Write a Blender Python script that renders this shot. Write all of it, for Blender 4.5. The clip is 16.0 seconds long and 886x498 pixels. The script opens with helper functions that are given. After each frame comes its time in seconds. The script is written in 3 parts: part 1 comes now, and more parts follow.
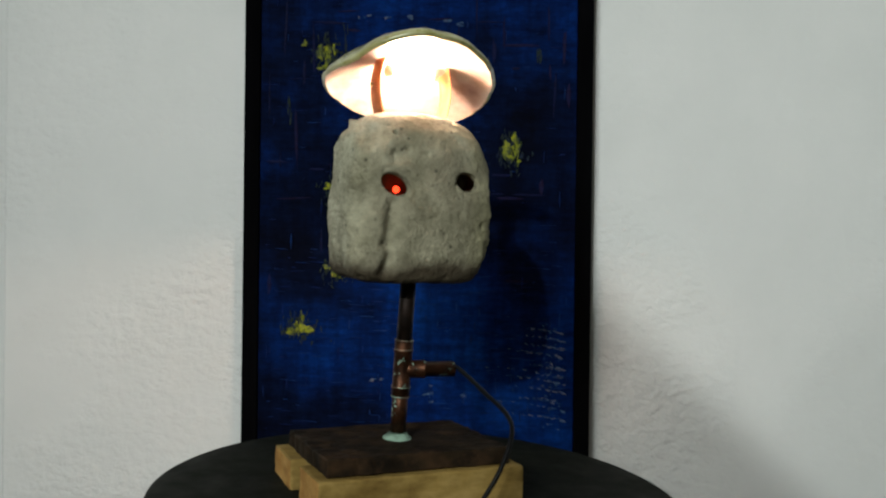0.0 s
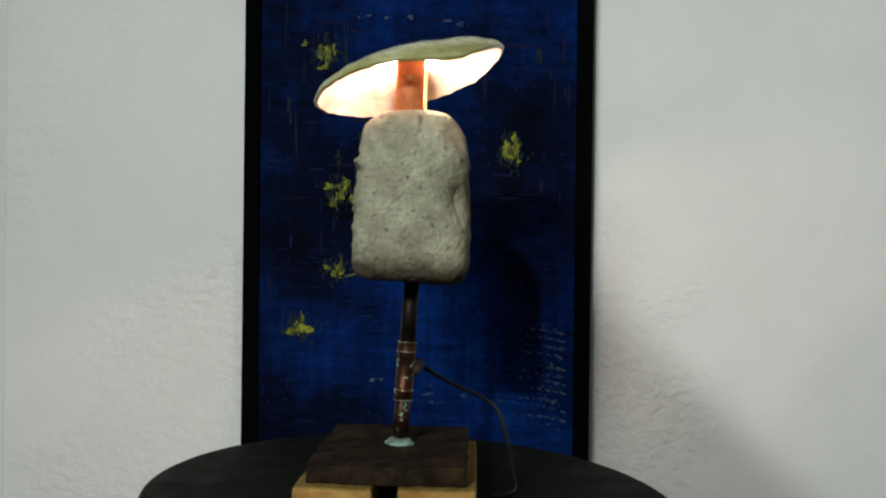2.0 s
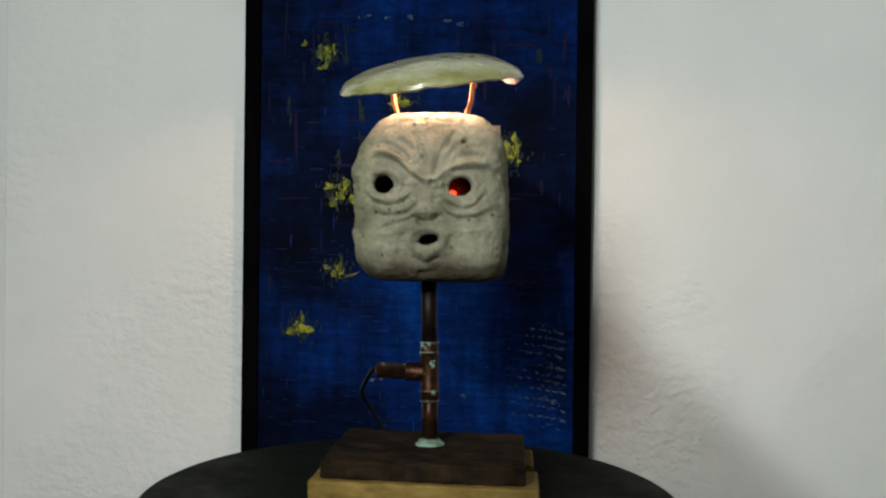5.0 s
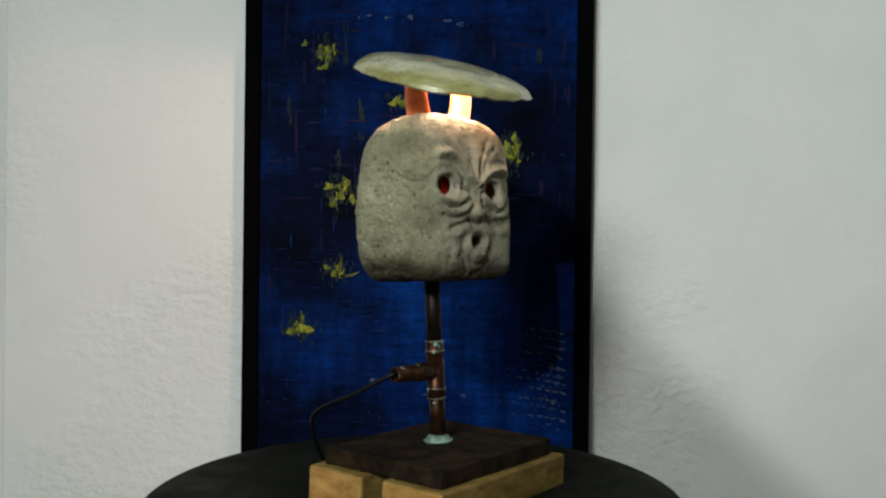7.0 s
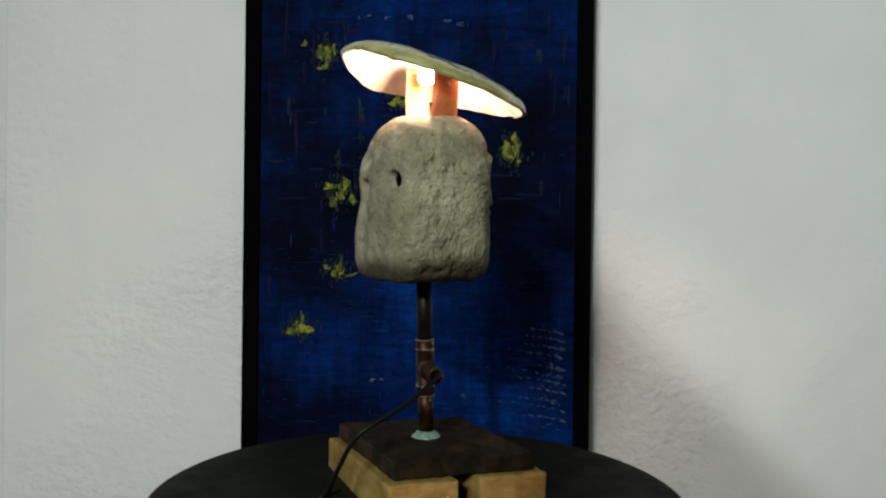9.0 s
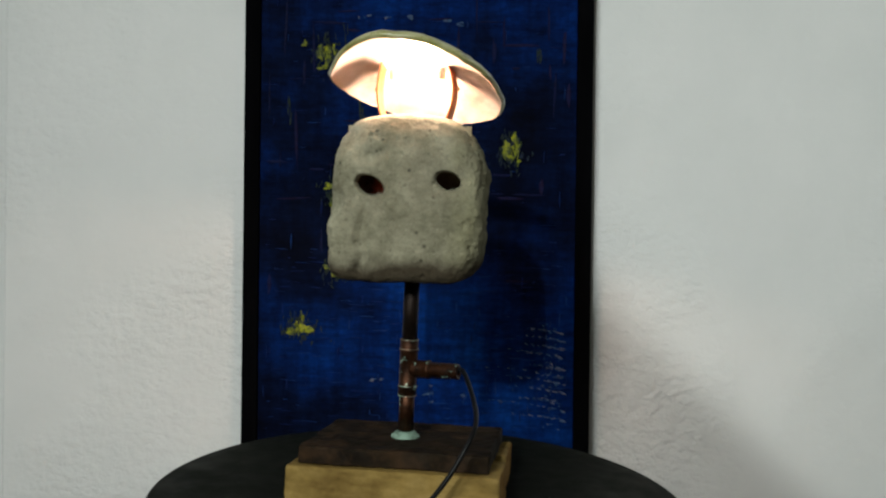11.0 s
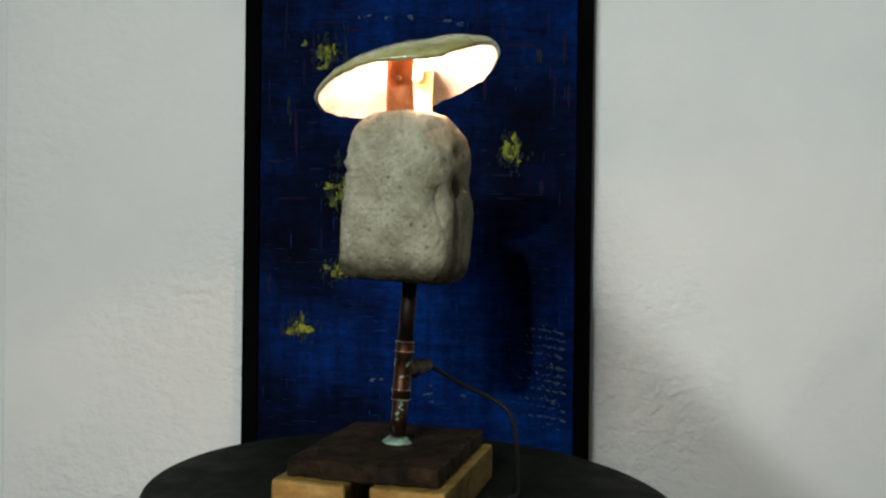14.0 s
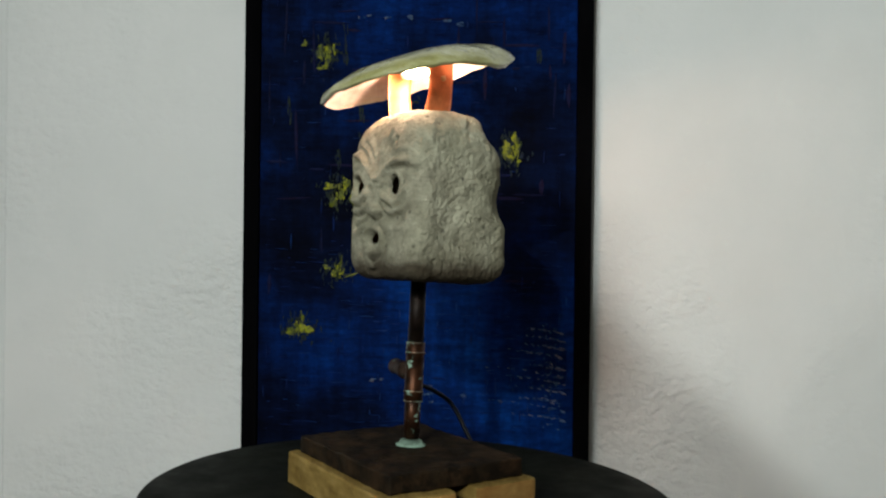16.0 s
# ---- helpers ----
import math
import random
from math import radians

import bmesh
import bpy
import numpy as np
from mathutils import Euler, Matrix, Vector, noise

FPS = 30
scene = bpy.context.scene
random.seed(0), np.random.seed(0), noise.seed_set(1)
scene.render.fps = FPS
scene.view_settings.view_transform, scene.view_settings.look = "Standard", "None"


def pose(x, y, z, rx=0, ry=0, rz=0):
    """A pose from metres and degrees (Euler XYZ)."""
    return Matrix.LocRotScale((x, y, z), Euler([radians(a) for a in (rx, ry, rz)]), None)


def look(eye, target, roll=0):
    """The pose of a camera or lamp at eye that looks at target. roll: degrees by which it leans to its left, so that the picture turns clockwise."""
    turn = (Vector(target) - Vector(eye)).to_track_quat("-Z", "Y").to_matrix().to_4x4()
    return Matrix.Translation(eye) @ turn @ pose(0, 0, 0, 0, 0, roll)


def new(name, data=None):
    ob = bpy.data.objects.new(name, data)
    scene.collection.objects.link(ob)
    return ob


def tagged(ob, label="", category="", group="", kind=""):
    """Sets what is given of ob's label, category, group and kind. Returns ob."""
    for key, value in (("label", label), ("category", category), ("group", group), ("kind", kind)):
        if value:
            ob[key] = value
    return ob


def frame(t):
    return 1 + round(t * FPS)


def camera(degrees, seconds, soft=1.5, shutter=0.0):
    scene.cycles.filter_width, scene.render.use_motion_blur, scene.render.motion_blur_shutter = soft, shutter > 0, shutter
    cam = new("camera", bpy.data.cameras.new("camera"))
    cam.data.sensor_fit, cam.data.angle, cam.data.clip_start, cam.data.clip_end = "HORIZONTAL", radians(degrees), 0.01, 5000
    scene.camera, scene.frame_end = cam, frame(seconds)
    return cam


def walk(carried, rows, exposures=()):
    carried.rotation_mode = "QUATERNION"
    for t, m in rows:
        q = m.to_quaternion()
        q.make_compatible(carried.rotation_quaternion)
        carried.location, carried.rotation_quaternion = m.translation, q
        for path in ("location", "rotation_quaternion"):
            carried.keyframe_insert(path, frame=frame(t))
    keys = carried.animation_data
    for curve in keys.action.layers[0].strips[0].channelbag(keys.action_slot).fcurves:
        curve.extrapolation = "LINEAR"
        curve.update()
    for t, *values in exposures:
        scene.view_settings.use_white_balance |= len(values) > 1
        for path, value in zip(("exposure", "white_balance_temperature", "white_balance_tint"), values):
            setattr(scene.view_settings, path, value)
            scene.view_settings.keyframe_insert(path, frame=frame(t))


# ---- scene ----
# ---------------------------------------------------------------- camera
TABLE_Z = 0.75
EYE_Z = TABLE_Z + 0.292
cam = camera(53.0, 16.0, soft=2.3)
STAND = look((0.029, -1.05, EYE_Z), (0.029, 0.0, EYE_Z - 0.0037), 0.68)
walk(cam, [(0.0, STAND), (16.0, STAND)])

# ---------------------------------------------------------------- world and light
world = bpy.data.worlds.new("world")
world.use_nodes = True
scene.world = world
wn = world.node_tree.nodes
sky = wn.new("ShaderNodeTexSky")
sky.sky_type, sky.sun_disc = "NISHITA", False
sky.sun_elevation, sky.sun_rotation = radians(35), radians(150)
world.node_tree.links.new(sky.outputs[0], wn["Background"].inputs[0])
wn["Background"].inputs[1].default_value = 0.08

# daylight through the window behind the camera
win = bpy.data.lights.new("window_daylight", "AREA")
win.shape, win.size, win.size_y, win.energy, win.color = "RECTANGLE", 0.80, 1.05, 46.5, (0.930, 1.0, 0.955)
new("window_daylight", win).matrix_world = look((-1.47, -3.66, 2.66), (2.5, 0.3, 0.6))
win.spread = radians(120)
# and a small unseen lamp added beside it, to give the shade a crisp edge
edge_light = bpy.data.lights.new("edge_lamp", "AREA")
edge_light.shape, edge_light.size, edge_light.size_y, edge_light.energy, edge_light.color = "RECTANGLE", 0.09, 0.09, 25.0, (0.925, 1.0, 0.960)
new("edge_lamp", edge_light).matrix_world = look((-0.92, -3.76, 2.42), (1.1, 0.4, 0.8))
edge_light.spread = radians(110)
BULB_GLOW = 390.0


# ---------------------------------------------------------------- materials
def material(name, base, rough=0.6, metal=0.0, shine=0.5):
    m = bpy.data.materials.new(name)
    m.use_nodes = True
    b = m.node_tree.nodes["Principled BSDF"]
    b.inputs["Base Color"].default_value = (*base, 1)
    b.inputs["Roughness"].default_value = rough
    b.inputs["Metallic"].default_value = metal
    b.inputs["Specular IOR Level"].default_value = shine
    return m


class Net:
    """Small helper round a material's node tree."""

    def __init__(self, m):
        self.t = m.node_tree
        self.b = self.t.nodes["Principled BSDF"]
        self.co = self.t.nodes.new("ShaderNodeTexCoord").outputs["Object"]

    def node(self, kind, **values):
        n = self.t.nodes.new(kind)
        for k, v in values.items():
            n.inputs[k.replace("_", " ")].default_value = v
        return n

    def link(self, a, b):
        self.t.links.new(a, b)

    def stretch(self, sx, sy, sz, co=None):
        n = self.node("ShaderNodeMapping", Scale=(sx, sy, sz))
        self.link(co or self.co, n.inputs["Vector"])
        return n.outputs[0]

    def noise(self, scale, detail=6, rough=0.6, co=None):
        n = self.node("ShaderNodeTexNoise", Scale=scale, Detail=detail, Roughness=rough)
        self.link(co or self.co, n.inputs["Vector"])
        return n.outputs["Fac"]

    def ramp(self, fac, stops):
        n = self.t.nodes.new("ShaderNodeValToRGB")
        e = n.color_ramp.elements
        while len(e) < len(stops):
            e.new(0.5)
        for el, (p, c) in zip(e, stops):
            el.position, el.color = p, (*c, 1) if len(c) == 3 else c
        self.link(fac, n.inputs[0])
        return n.outputs[0]

    def mix(self, fac, a, b, mode="MIX"):
        n = self.t.nodes.new("ShaderNodeMix")
        n.data_type, n.blend_type = "RGBA", mode
        for sock, v in ((n.inputs[0], fac), (n.inputs[6], a), (n.inputs[7], b)):
            if isinstance(v, (int, float)):
                sock.default_value = v
            elif isinstance(v, tuple):
                sock.default_value = (*v, 1)
            else:
                self.link(v, sock)
        return n.outputs[2]

    def color(self, c):
        self.link(c, self.b.inputs["Base Color"])

    def rough(self, c):
        self.link(c, self.b.inputs["Roughness"])

    def bump(self, *layers):
        last = None
        for fac, strength, dist in layers:
            n = self.node("ShaderNodeBump", Strength=strength, Distance=dist)
            self.link(fac, n.inputs["Height"])
            if last:
                self.link(last, n.inputs["Normal"])
            last = n.outputs[0]
        self.link(last, self.b.inputs["Normal"])


def g(v):
    return (v, v, v)


def mat_plaster():
    m = material("plaster", (0.74, 0.74, 0.73), 0.85)
    n = Net(m)
    n.color(n.ramp(n.noise(1.7, 8, 0.62), [(0.3, (0.66, 0.67, 0.66)), (0.55, (0.73, 0.73, 0.72)), (0.8, (0.76, 0.755, 0.75))]))
    lumps = n.ramp(n.noise(2.3, 3), [(0.40, g(0)), (0.60, g(1))])
    sep = n.t.nodes.new("ShaderNodeSeparateXYZ")
    n.link(n.co, sep.inputs[0])
    low = n.node("ShaderNodeMapRange", From_Min=1.0, From_Max=1.45, To_Min=1.0, To_Max=0.30)
    n.link(sep.outputs["Z"], low.inputs["Value"])
    lumps = n.mix(1.0, lumps, low.outputs[0], "MULTIPLY")
    fine = n.mix(1.0, n.noise(46, 6, 0.55, n.stretch(1, 1, 1.25)), lumps, "MULTIPLY")
    n.bump((n.noise(5, 4, 0.5), 0.45, 0.012), (fine, 1.0, 0.009), (n.noise(160, 5), 0.15, 0.0012))
    return m


def mat_canvas():
    """Blue oil ground: broad darker fields, dragged horizontal and vertical strokes."""
    m = material("canvas_blue", (0.01, 0.03, 0.25), 0.7, 0.0, 0.025)
    n = Net(m)
    sep = n.t.nodes.new("ShaderNodeSeparateXYZ")
    n.link(n.co, sep.inputs[0])
    lower = n.node("ShaderNodeMapRange", From_Min=0.70, From_Max=1.50, To_Min=0.0, To_Max=1.0)
    n.link(sep.outputs["Z"], lower.inputs["Value"])
    add = n.t.nodes.new("ShaderNodeMath")
    n.link(n.noise(4.6, 5, 0.6, n.stretch(1.0, 1, 0.8)), add.inputs[0])
    add.operation = "ADD"
    bands = n.ramp(lower.outputs[0], [(0.0, g(0.435)), (0.18, g(0.515)), (0.36, g(0.415)), (0.52, g(0.33)), (0.75, g(0.39)), (0.92, g(0.46))])
    sub = n.t.nodes.new("ShaderNodeMath")
    sub.operation = "SUBTRACT"
    n.link(bands, sub.inputs[0])
    sub.inputs[1].default_value = 0.40
    n.link(sub.outputs[0], add.inputs[1])
    # ground darker towards both long sides; right kept lighter to offset the stone's shadow
    wide = n.t.nodes.new("ShaderNodeMath")
    wide.operation = "ABSOLUTE"
    off = n.t.nodes.new("ShaderNodeMath")
    off.operation = "SUBTRACT"
    n.link(sep.outputs["X"], off.inputs[0])
    off.inputs[1].default_value = 0.060
    n.link(off.outputs[0], wide.inputs[0])
    thin = n.node("ShaderNodeMapRange", From_Min=0.10, From_Max=0.31, To_Min=0.028, To_Max=-0.085)
    n.link(wide.outputs[0], thin.inputs["Value"])
    add2 = n.t.nodes.new("ShaderNodeMath")
    add2.operation = "ADD"
    n.link(add.outputs[0], add2.inputs[0])
    n.link(thin.outputs[0], add2.inputs[1])
    field = n.ramp(add2.outputs[0], [(0.33, (0.0016, 0.0030, 0.011)), (0.46, (0.0016, 0.0064, 0.032)), (0.6, (0.0010, 0.0164, 0.106)), (0.76, (0.0014, 0.036, 0.20))])
    drag = n.ramp(n.noise(15, 7, 0.72, n.stretch(0.6, 1, 4.5)), [(0.34, (0.42, 0.42, 0.45)), (0.52, (0.85, 0.85, 0.87)), (0.72, (1.2, 1.28, 1.25))])
    down = n.ramp(n.noise(18, 6, 0.65, n.stretch(3.2, 1, 0.4)), [(0.35, (0.62, 0.62, 0.65)), (0.6, (1.0, 1.0, 1.0))])
    weave = n.noise(300, 2, 0.5)
    c = n.mix(1.0, n.mix(1.0, field, drag, "MULTIPLY"), down, "MULTIPLY")
    c = n.mix(1.0, c, n.ramp(n.noise(85, 7, 0.75, n.stretch(0.8, 1, 1.4)), [(0.4, g(0.72)), (0.52, g(1.0)), (0.64, g(1.25))]), "MULTIPLY")
    scum = n.ramp(n.noise(34, 8, 0.75, n.stretch(0.35, 1, 2.2)), [(0.63, g(0)), (0.75, g(1))])
    c = n.mix(n.mix(1.0, scum, (0.55, 0.55, 0.55), "MULTIPLY"), c, (0.008, 0.045, 0.22))
    n.color(c)
    n.bump((n.noise(40, 7, 0.7, n.stretch(0.5, 1, 3)), 0.4, 0.0016), (weave, 0.2, 0.0006))
    return m


def mat_dab(name, stops):
    m = material(name, stops[0], 0.65, 0.0, 0.06)
    n = Net(m)
    geo = n.t.nodes.new("ShaderNodeNewGeometry")
    k = len(stops)
    n.color(n.mix(n.ramp(n.noise(90, 5, 0.7), [(0.35, g(0)), (0.7, g(0.75))]),
                  n.ramp(geo.outputs["Random Per Island"], [(i / max(1, k - 1), c) for i, c in enumerate(stops)]), (0.006, 0.012, 0.06)))
    return m


def mat_frame():
    m = material("frame_black", (0.0015, 0.0015, 0.002), 0.85, 0.0, 0.015)
    n = Net(m)
    n.color(n.ramp(n.noise(30, 6, 0.6, n.stretch(1, 1, 0.15)), [(0.3, (0.0008, 0.0008, 0.0011)), (0.75, (0.0024, 0.0024, 0.003))]))
    n.bump((n.noise(60, 5, 0.6, n.stretch(1, 1, 0.1)), 0.2, 0.001))
    return m


def mat_table():
    m = material("table_black", (0.010, 0.010, 0.009), 0.7, 0.0, 0.055)
    n = Net(m)
    n.color(n.ramp(n.noise(9, 8, 0.65), [(0.3, (0.0048, 0.0058, 0.0040)), (0.55, (0.0078, 0.0092, 0.0066)), (0.8, (0.0135, 0.0155, 0.0115))]))
    n.rough(n.ramp(n.noise(22, 6), [(0.3, g(0.5)), (0.7, g(0.75))]))
    n.bump((n.noise(220, 4), 0.15, 0.0006))
    return m


def mat_stone():
    m = material("carved_stone", (0.3, 0.29, 0.26), 0.95, 0.0, 0.2)
    n = Net(m)
    broad = n.ramp(n.noise(16, 7, 0.65), [(0.3, (0.150, 0.142, 0.096)), (0.5, (0.315, 0.300, 0.222)), (0.72, (0.48, 0.460, 0.352))])
    # one end is weathered darker and greener, with a patchy border
    sep = n.t.nodes.new("ShaderNodeSeparateXYZ")
    n.link(n.co, sep.inputs[0])
    end = n.t.nodes.new("ShaderNodeMath")
    end.operation = "MULTIPLY_ADD"
    n.link(n.noise(30, 6, 0.65), end.inputs[0])
    end.inputs[1].default_value = 0.08
    n.link(sep.outputs["X"], end.inputs[2])
    old = n.node("ShaderNodeMapRange", From_Min=0.085, From_Max=0.118, To_Min=0.0, To_Max=1.0)
    n.link(end.outputs[0], old.inputs["Value"])
    broad = n.mix(old.outputs[0], broad, n.mix(1.0, broad, (0.86, 0.87, 0.76), "MULTIPLY"))
    # the broken end is tinted paler, the plain side darker and browner; both borders ragged
    ragged = n.t.nodes.new("ShaderNodeMath")
    ragged.operation = "SUBTRACT"
    n.link(n.noise(34, 6, 0.65), ragged.inputs[0])
    ragged.inputs[1].default_value = 0.5
    for axis, lo, hi, tint in (("X", -0.064, -0.086, (1.16, 1.17, 1.16)), ("Y", -0.030, -0.052, (0.84, 0.82, 0.77))):
        edge = n.t.nodes.new("ShaderNodeMath")
        edge.operation = "MULTIPLY_ADD"
        n.link(ragged.outputs[0], edge.inputs[0])
        edge.inputs[1].default_value = 0.05
        n.link(sep.outputs[axis], edge.inputs[2])
        zone = n.node("ShaderNodeMapRange", From_Min=lo, From_Max=hi, To_Min=0.0, To_Max=1.0)
        n.link(edge.outputs[0], zone.inputs["Value"])
        broad = n.mix(zone.outputs[0], broad, n.mix(1.0, broad, tint, "MULTIPLY"))
    grain = n.ramp(n.noise(170, 6, 0.7), [(0.25, g(0.70)), (0.48, g(1.0)), (0.8, g(1.12))])
    pores = n.node("ShaderNodeTexVoronoi", Scale=78)
    n.link(n.co, pores.inputs["Vector"])
    pit = n.ramp(pores.outputs["Distance"], [(0.06, g(0.28)), (0.24, g(1))])
    few = n.ramp(n.noise(40, 3), [(0.45, g(1)), (0.57, g(0))])
    dirt = n.ramp(n.noise(11, 6, 0.7), [(0.47, g(0)), (0.66, g(0.5))])
    c = n.mix(1.0, n.mix(dirt, broad, (0.13, 0.11, 0.075)), grain, "MULTIPLY")
    c = n.mix(few, n.mix(1.0, c, pit, "MULTIPLY"), c)
    # dark brown band with a ragged outline along the underside
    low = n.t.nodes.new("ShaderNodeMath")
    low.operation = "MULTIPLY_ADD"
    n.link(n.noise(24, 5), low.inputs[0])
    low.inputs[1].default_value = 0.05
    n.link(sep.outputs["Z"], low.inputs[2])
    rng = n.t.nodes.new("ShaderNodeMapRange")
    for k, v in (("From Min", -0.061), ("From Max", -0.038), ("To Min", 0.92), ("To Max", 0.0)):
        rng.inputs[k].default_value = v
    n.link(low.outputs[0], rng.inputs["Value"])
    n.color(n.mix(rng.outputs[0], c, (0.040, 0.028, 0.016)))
    n.bump((n.noise(60, 8, 0.7), 0.8, 0.005), (pores.outputs["Distance"], 0.25, 0.0015), (n.noise(330, 5, 0.7), 0.4, 0.001))
    return m


def mat_shell():
    """Greenish pearly rind outside, milky and slightly translucent within."""
    m = material("shell", (0.32, 0.35, 0.2), 0.28)
    n = Net(m)
    sep = n.t.nodes.new("ShaderNodeSeparateXYZ")
    n.link(n.co, sep.inputs[0])
    c = n.ramp(n.noise(26, 6, 0.6, n.stretch(1, 1, 3)), [(0.3, (0.21, 0.20, 0.062)), (0.5, (0.33, 0.318, 0.125)), (0.72, (0.46, 0.445, 0.26))])
    n.color(c)
    n.rough(n.ramp(n.noise(40, 5), [(0.3, g(0.2)), (0.7, g(0.42))]))
    n.b.inputs["Coat Weight"].default_value = 1.0
    n.b.inputs["Coat Roughness"].default_value = 0.20
    n.b.inputs["Coat IOR"].default_value = 1.58
    n.bump((n.noise(30, 5, 0.6), 0.8, 0.008))
    return m


def mat_nacre():
    m = material("nacre", (0.8, 0.74, 0.68), 0.35)
    n = Net(m)
    n.color(n.ramp(n.noise(22, 6, 0.65), [(0.3, (0.46, 0.33, 0.27)), (0.5, (0.68, 0.58, 0.52)), (0.75, (0.84, 0.78, 0.73))]))
    n.b.inputs["Coat Weight"].default_value = 0.3
    n.bump((n.noise(60, 6, 0.65), 0.5, 0.003))
    return m


def mat_copper(name, base, dull, patina, rough, metal=1.0):
    m = material(name, base, rough, 1.0)
    n = Net(m)
    c = n.ramp(n.noise(70, 7, 0.65), [(0.32, dull), (0.6, base)])
    spots = n.ramp(n.noise(95, 6, 0.65), [(patina, g(0)), (patina + 0.05, g(1))])
    n.color(n.mix(spots, c, (0.24, 0.36, 0.28)))
    n.link(n.ramp(spots, [(0.0, g(metal)), (1.0, g(0))]), n.b.inputs["Metallic"])
    n.rough(n.ramp(n.noise(45, 6), [(0.3, g(rough - 0.08)), (0.7, g(rough + 0.2))]))
    n.bump((n.noise(120, 5), 0.25, 0.0008))
    return m


def mat_wood(name, dark, mid, light, axis, rough=0.7, wear=None):
    m = material(name, mid, rough, 0.0, 0.12)
    n = Net(m)
    st = {"x": (0.12, 1, 1), "y": (1, 0.12, 1)}[axis]
    co = n.stretch(*st)
    c = n.ramp(n.noise(55, 8, 0.65, co), [(0.3, dark), (0.5, mid), (0.7, light)])
    if wear:
        c = n.mix(n.ramp(n.noise(22, 8, 0.75), [(0.47, g(0)), (0.62, g(0.75))]), c, wear)
    c = n.mix(1.0, c, n.ramp(n.noise(14, 7, 0.7), [(0.36, (0.72, 0.69, 0.64)), (0.56, g(1.0)), (0.72, (1.15, 1.12, 1.08))]), "MULTIPLY")
    n.color(c)
    n.rough(n.ramp(n.noise(30, 5), [(0.3, g(rough - 0.15)), (0.7, g(rough + 0.15))]))
    n.bump((n.noise(80, 7, 0.65, co), 0.35, 0.0015))
    return m


def mat_glow(name, colour, strength):
    m = material(name, (0.9, 0.85, 0.8), 0.4)
    b = m.node_tree.nodes["Principled BSDF"]
    b.inputs["Emission Color"].default_value = (*colour, 1)
    b.inputs["Emission Strength"].default_value = strength
    return m


PLASTER = mat_plaster()
CANVAS = mat_canvas()
FRAME = mat_frame()
TABLE = mat_table()
STONE = mat_stone()
SHELL = mat_shell()
NACRE = mat_nacre()
COPPER = mat_copper("copper_strip", (0.70, 0.235, 0.085), (0.46, 0.14, 0.05), 0.86, 0.42, 0.5)
PIPE = mat_copper("copper_pipe_old", (0.070, 0.026, 0.011), (0.011, 0.006, 0.004), 0.605, 0.4, 0.8)
PIPE_DARK = mat_copper("copper_pipe_dark", (0.017, 0.009, 0.006), (0.006, 0.004, 0.003), 0.74, 0.5, 0.7)
VERDIGRIS = mat_copper("verdigris", (0.3, 0.42, 0.34), (0.22, 0.30, 0.24), 0.45, 0.6)
BOARD = mat_wood("board_dark", (0.0035, 0.0022, 0.0010), (0.011, 0.0068, 0.0032), (0.026, 0.016, 0.0075), "x", 0.75, (0.046, 0.024, 0.011))
BATTEN = mat_wood("batten_pale", (0.15, 0.092, 0.024), (0.245, 0.160, 0.046), (0.33, 0.225, 0.078), "x", 0.75)
BATTEN_END = mat_wood("batten_end_grain", (0.24, 0.110, 0.030), (0.38, 0.205, 0.062), (0.48, 0.285, 0.095), "y", 0.85)
RUBBER = material("rubber_black", (0.004, 0.004, 0.0045), 0.45, 0.0, 0.15)
CERAMIC = material("ceramic", (0.75, 0.70, 0.62), 0.5)
SOLDER = mat_copper("solder", (0.34, 0.27, 0.20), (0.07, 0.04, 0.03), 0.52, 0.4, 0.7)
SCREW = material("screw_brass", (0.55, 0.35, 0.18), 0.35, 1.0)
BULB = mat_glow("bulb_glow", (1.0, 0.70, 0.52), BULB_GLOW)
RED = mat_glow("red_glow", (1.0, 0.035, 0.010), 5.0)
RED.node_tree.nodes["Principled BSDF"].inputs["Base Color"].default_value = (0.3, 0.01, 0.005, 1)
FLOOR = mat_wood("floor_boards", (0.10, 0.07, 0.05), (0.16, 0.11, 0.075), (0.2, 0.14, 0.1), "x", 0.55)
DIM_PAINT = material("grey_beige_paint", (0.15, 0.145, 0.135), 0.9)
CEILING = material("ceiling_paint", (0.78, 0.78, 0.77), 0.9)
GLASS = material("pane_glass", (1, 1, 1), 0.02)
GLASS.node_tree.nodes["Principled BSDF"].inputs["Transmission Weight"].default_value = 1.0
DAB_YELLOW = mat_dab("paint_yellow", [(0.05, 0.06, 0.006), (0.13, 0.15, 0.006), (0.46, 0.47, 0.010), (0.10, 0.12, 0.006), (0.32, 0.34, 0.008), (0.19, 0.21, 0.006)])
DAB_OLIVE = mat_dab("paint_olive", [(0.016, 0.024, 0.008), (0.030, 0.040, 0.008), (0.010, 0.016, 0.012)])
DAB_BLUE = mat_dab("paint_light_blue", [(0.0008, 0.008, 0.06), (0.001, 0.013, 0.09), (0.006, 0.036, 0.15), (0.0006, 0.006, 0.045), (0.0008, 0.008, 0.06)])
DAB_DARK = mat_dab("paint_dark", [(0.003, 0.003, 0.012), (0.004, 0.004, 0.02), (0.012, 0.004, 0.01)])
DAB_WHITE = mat_dab("paint_chalky", [(0.09, 0.13, 0.19), (0.03, 0.08, 0.19), (0.22, 0.20, 0.20), (0.012, 0.05, 0.14), (0.06, 0.11, 0.19)])


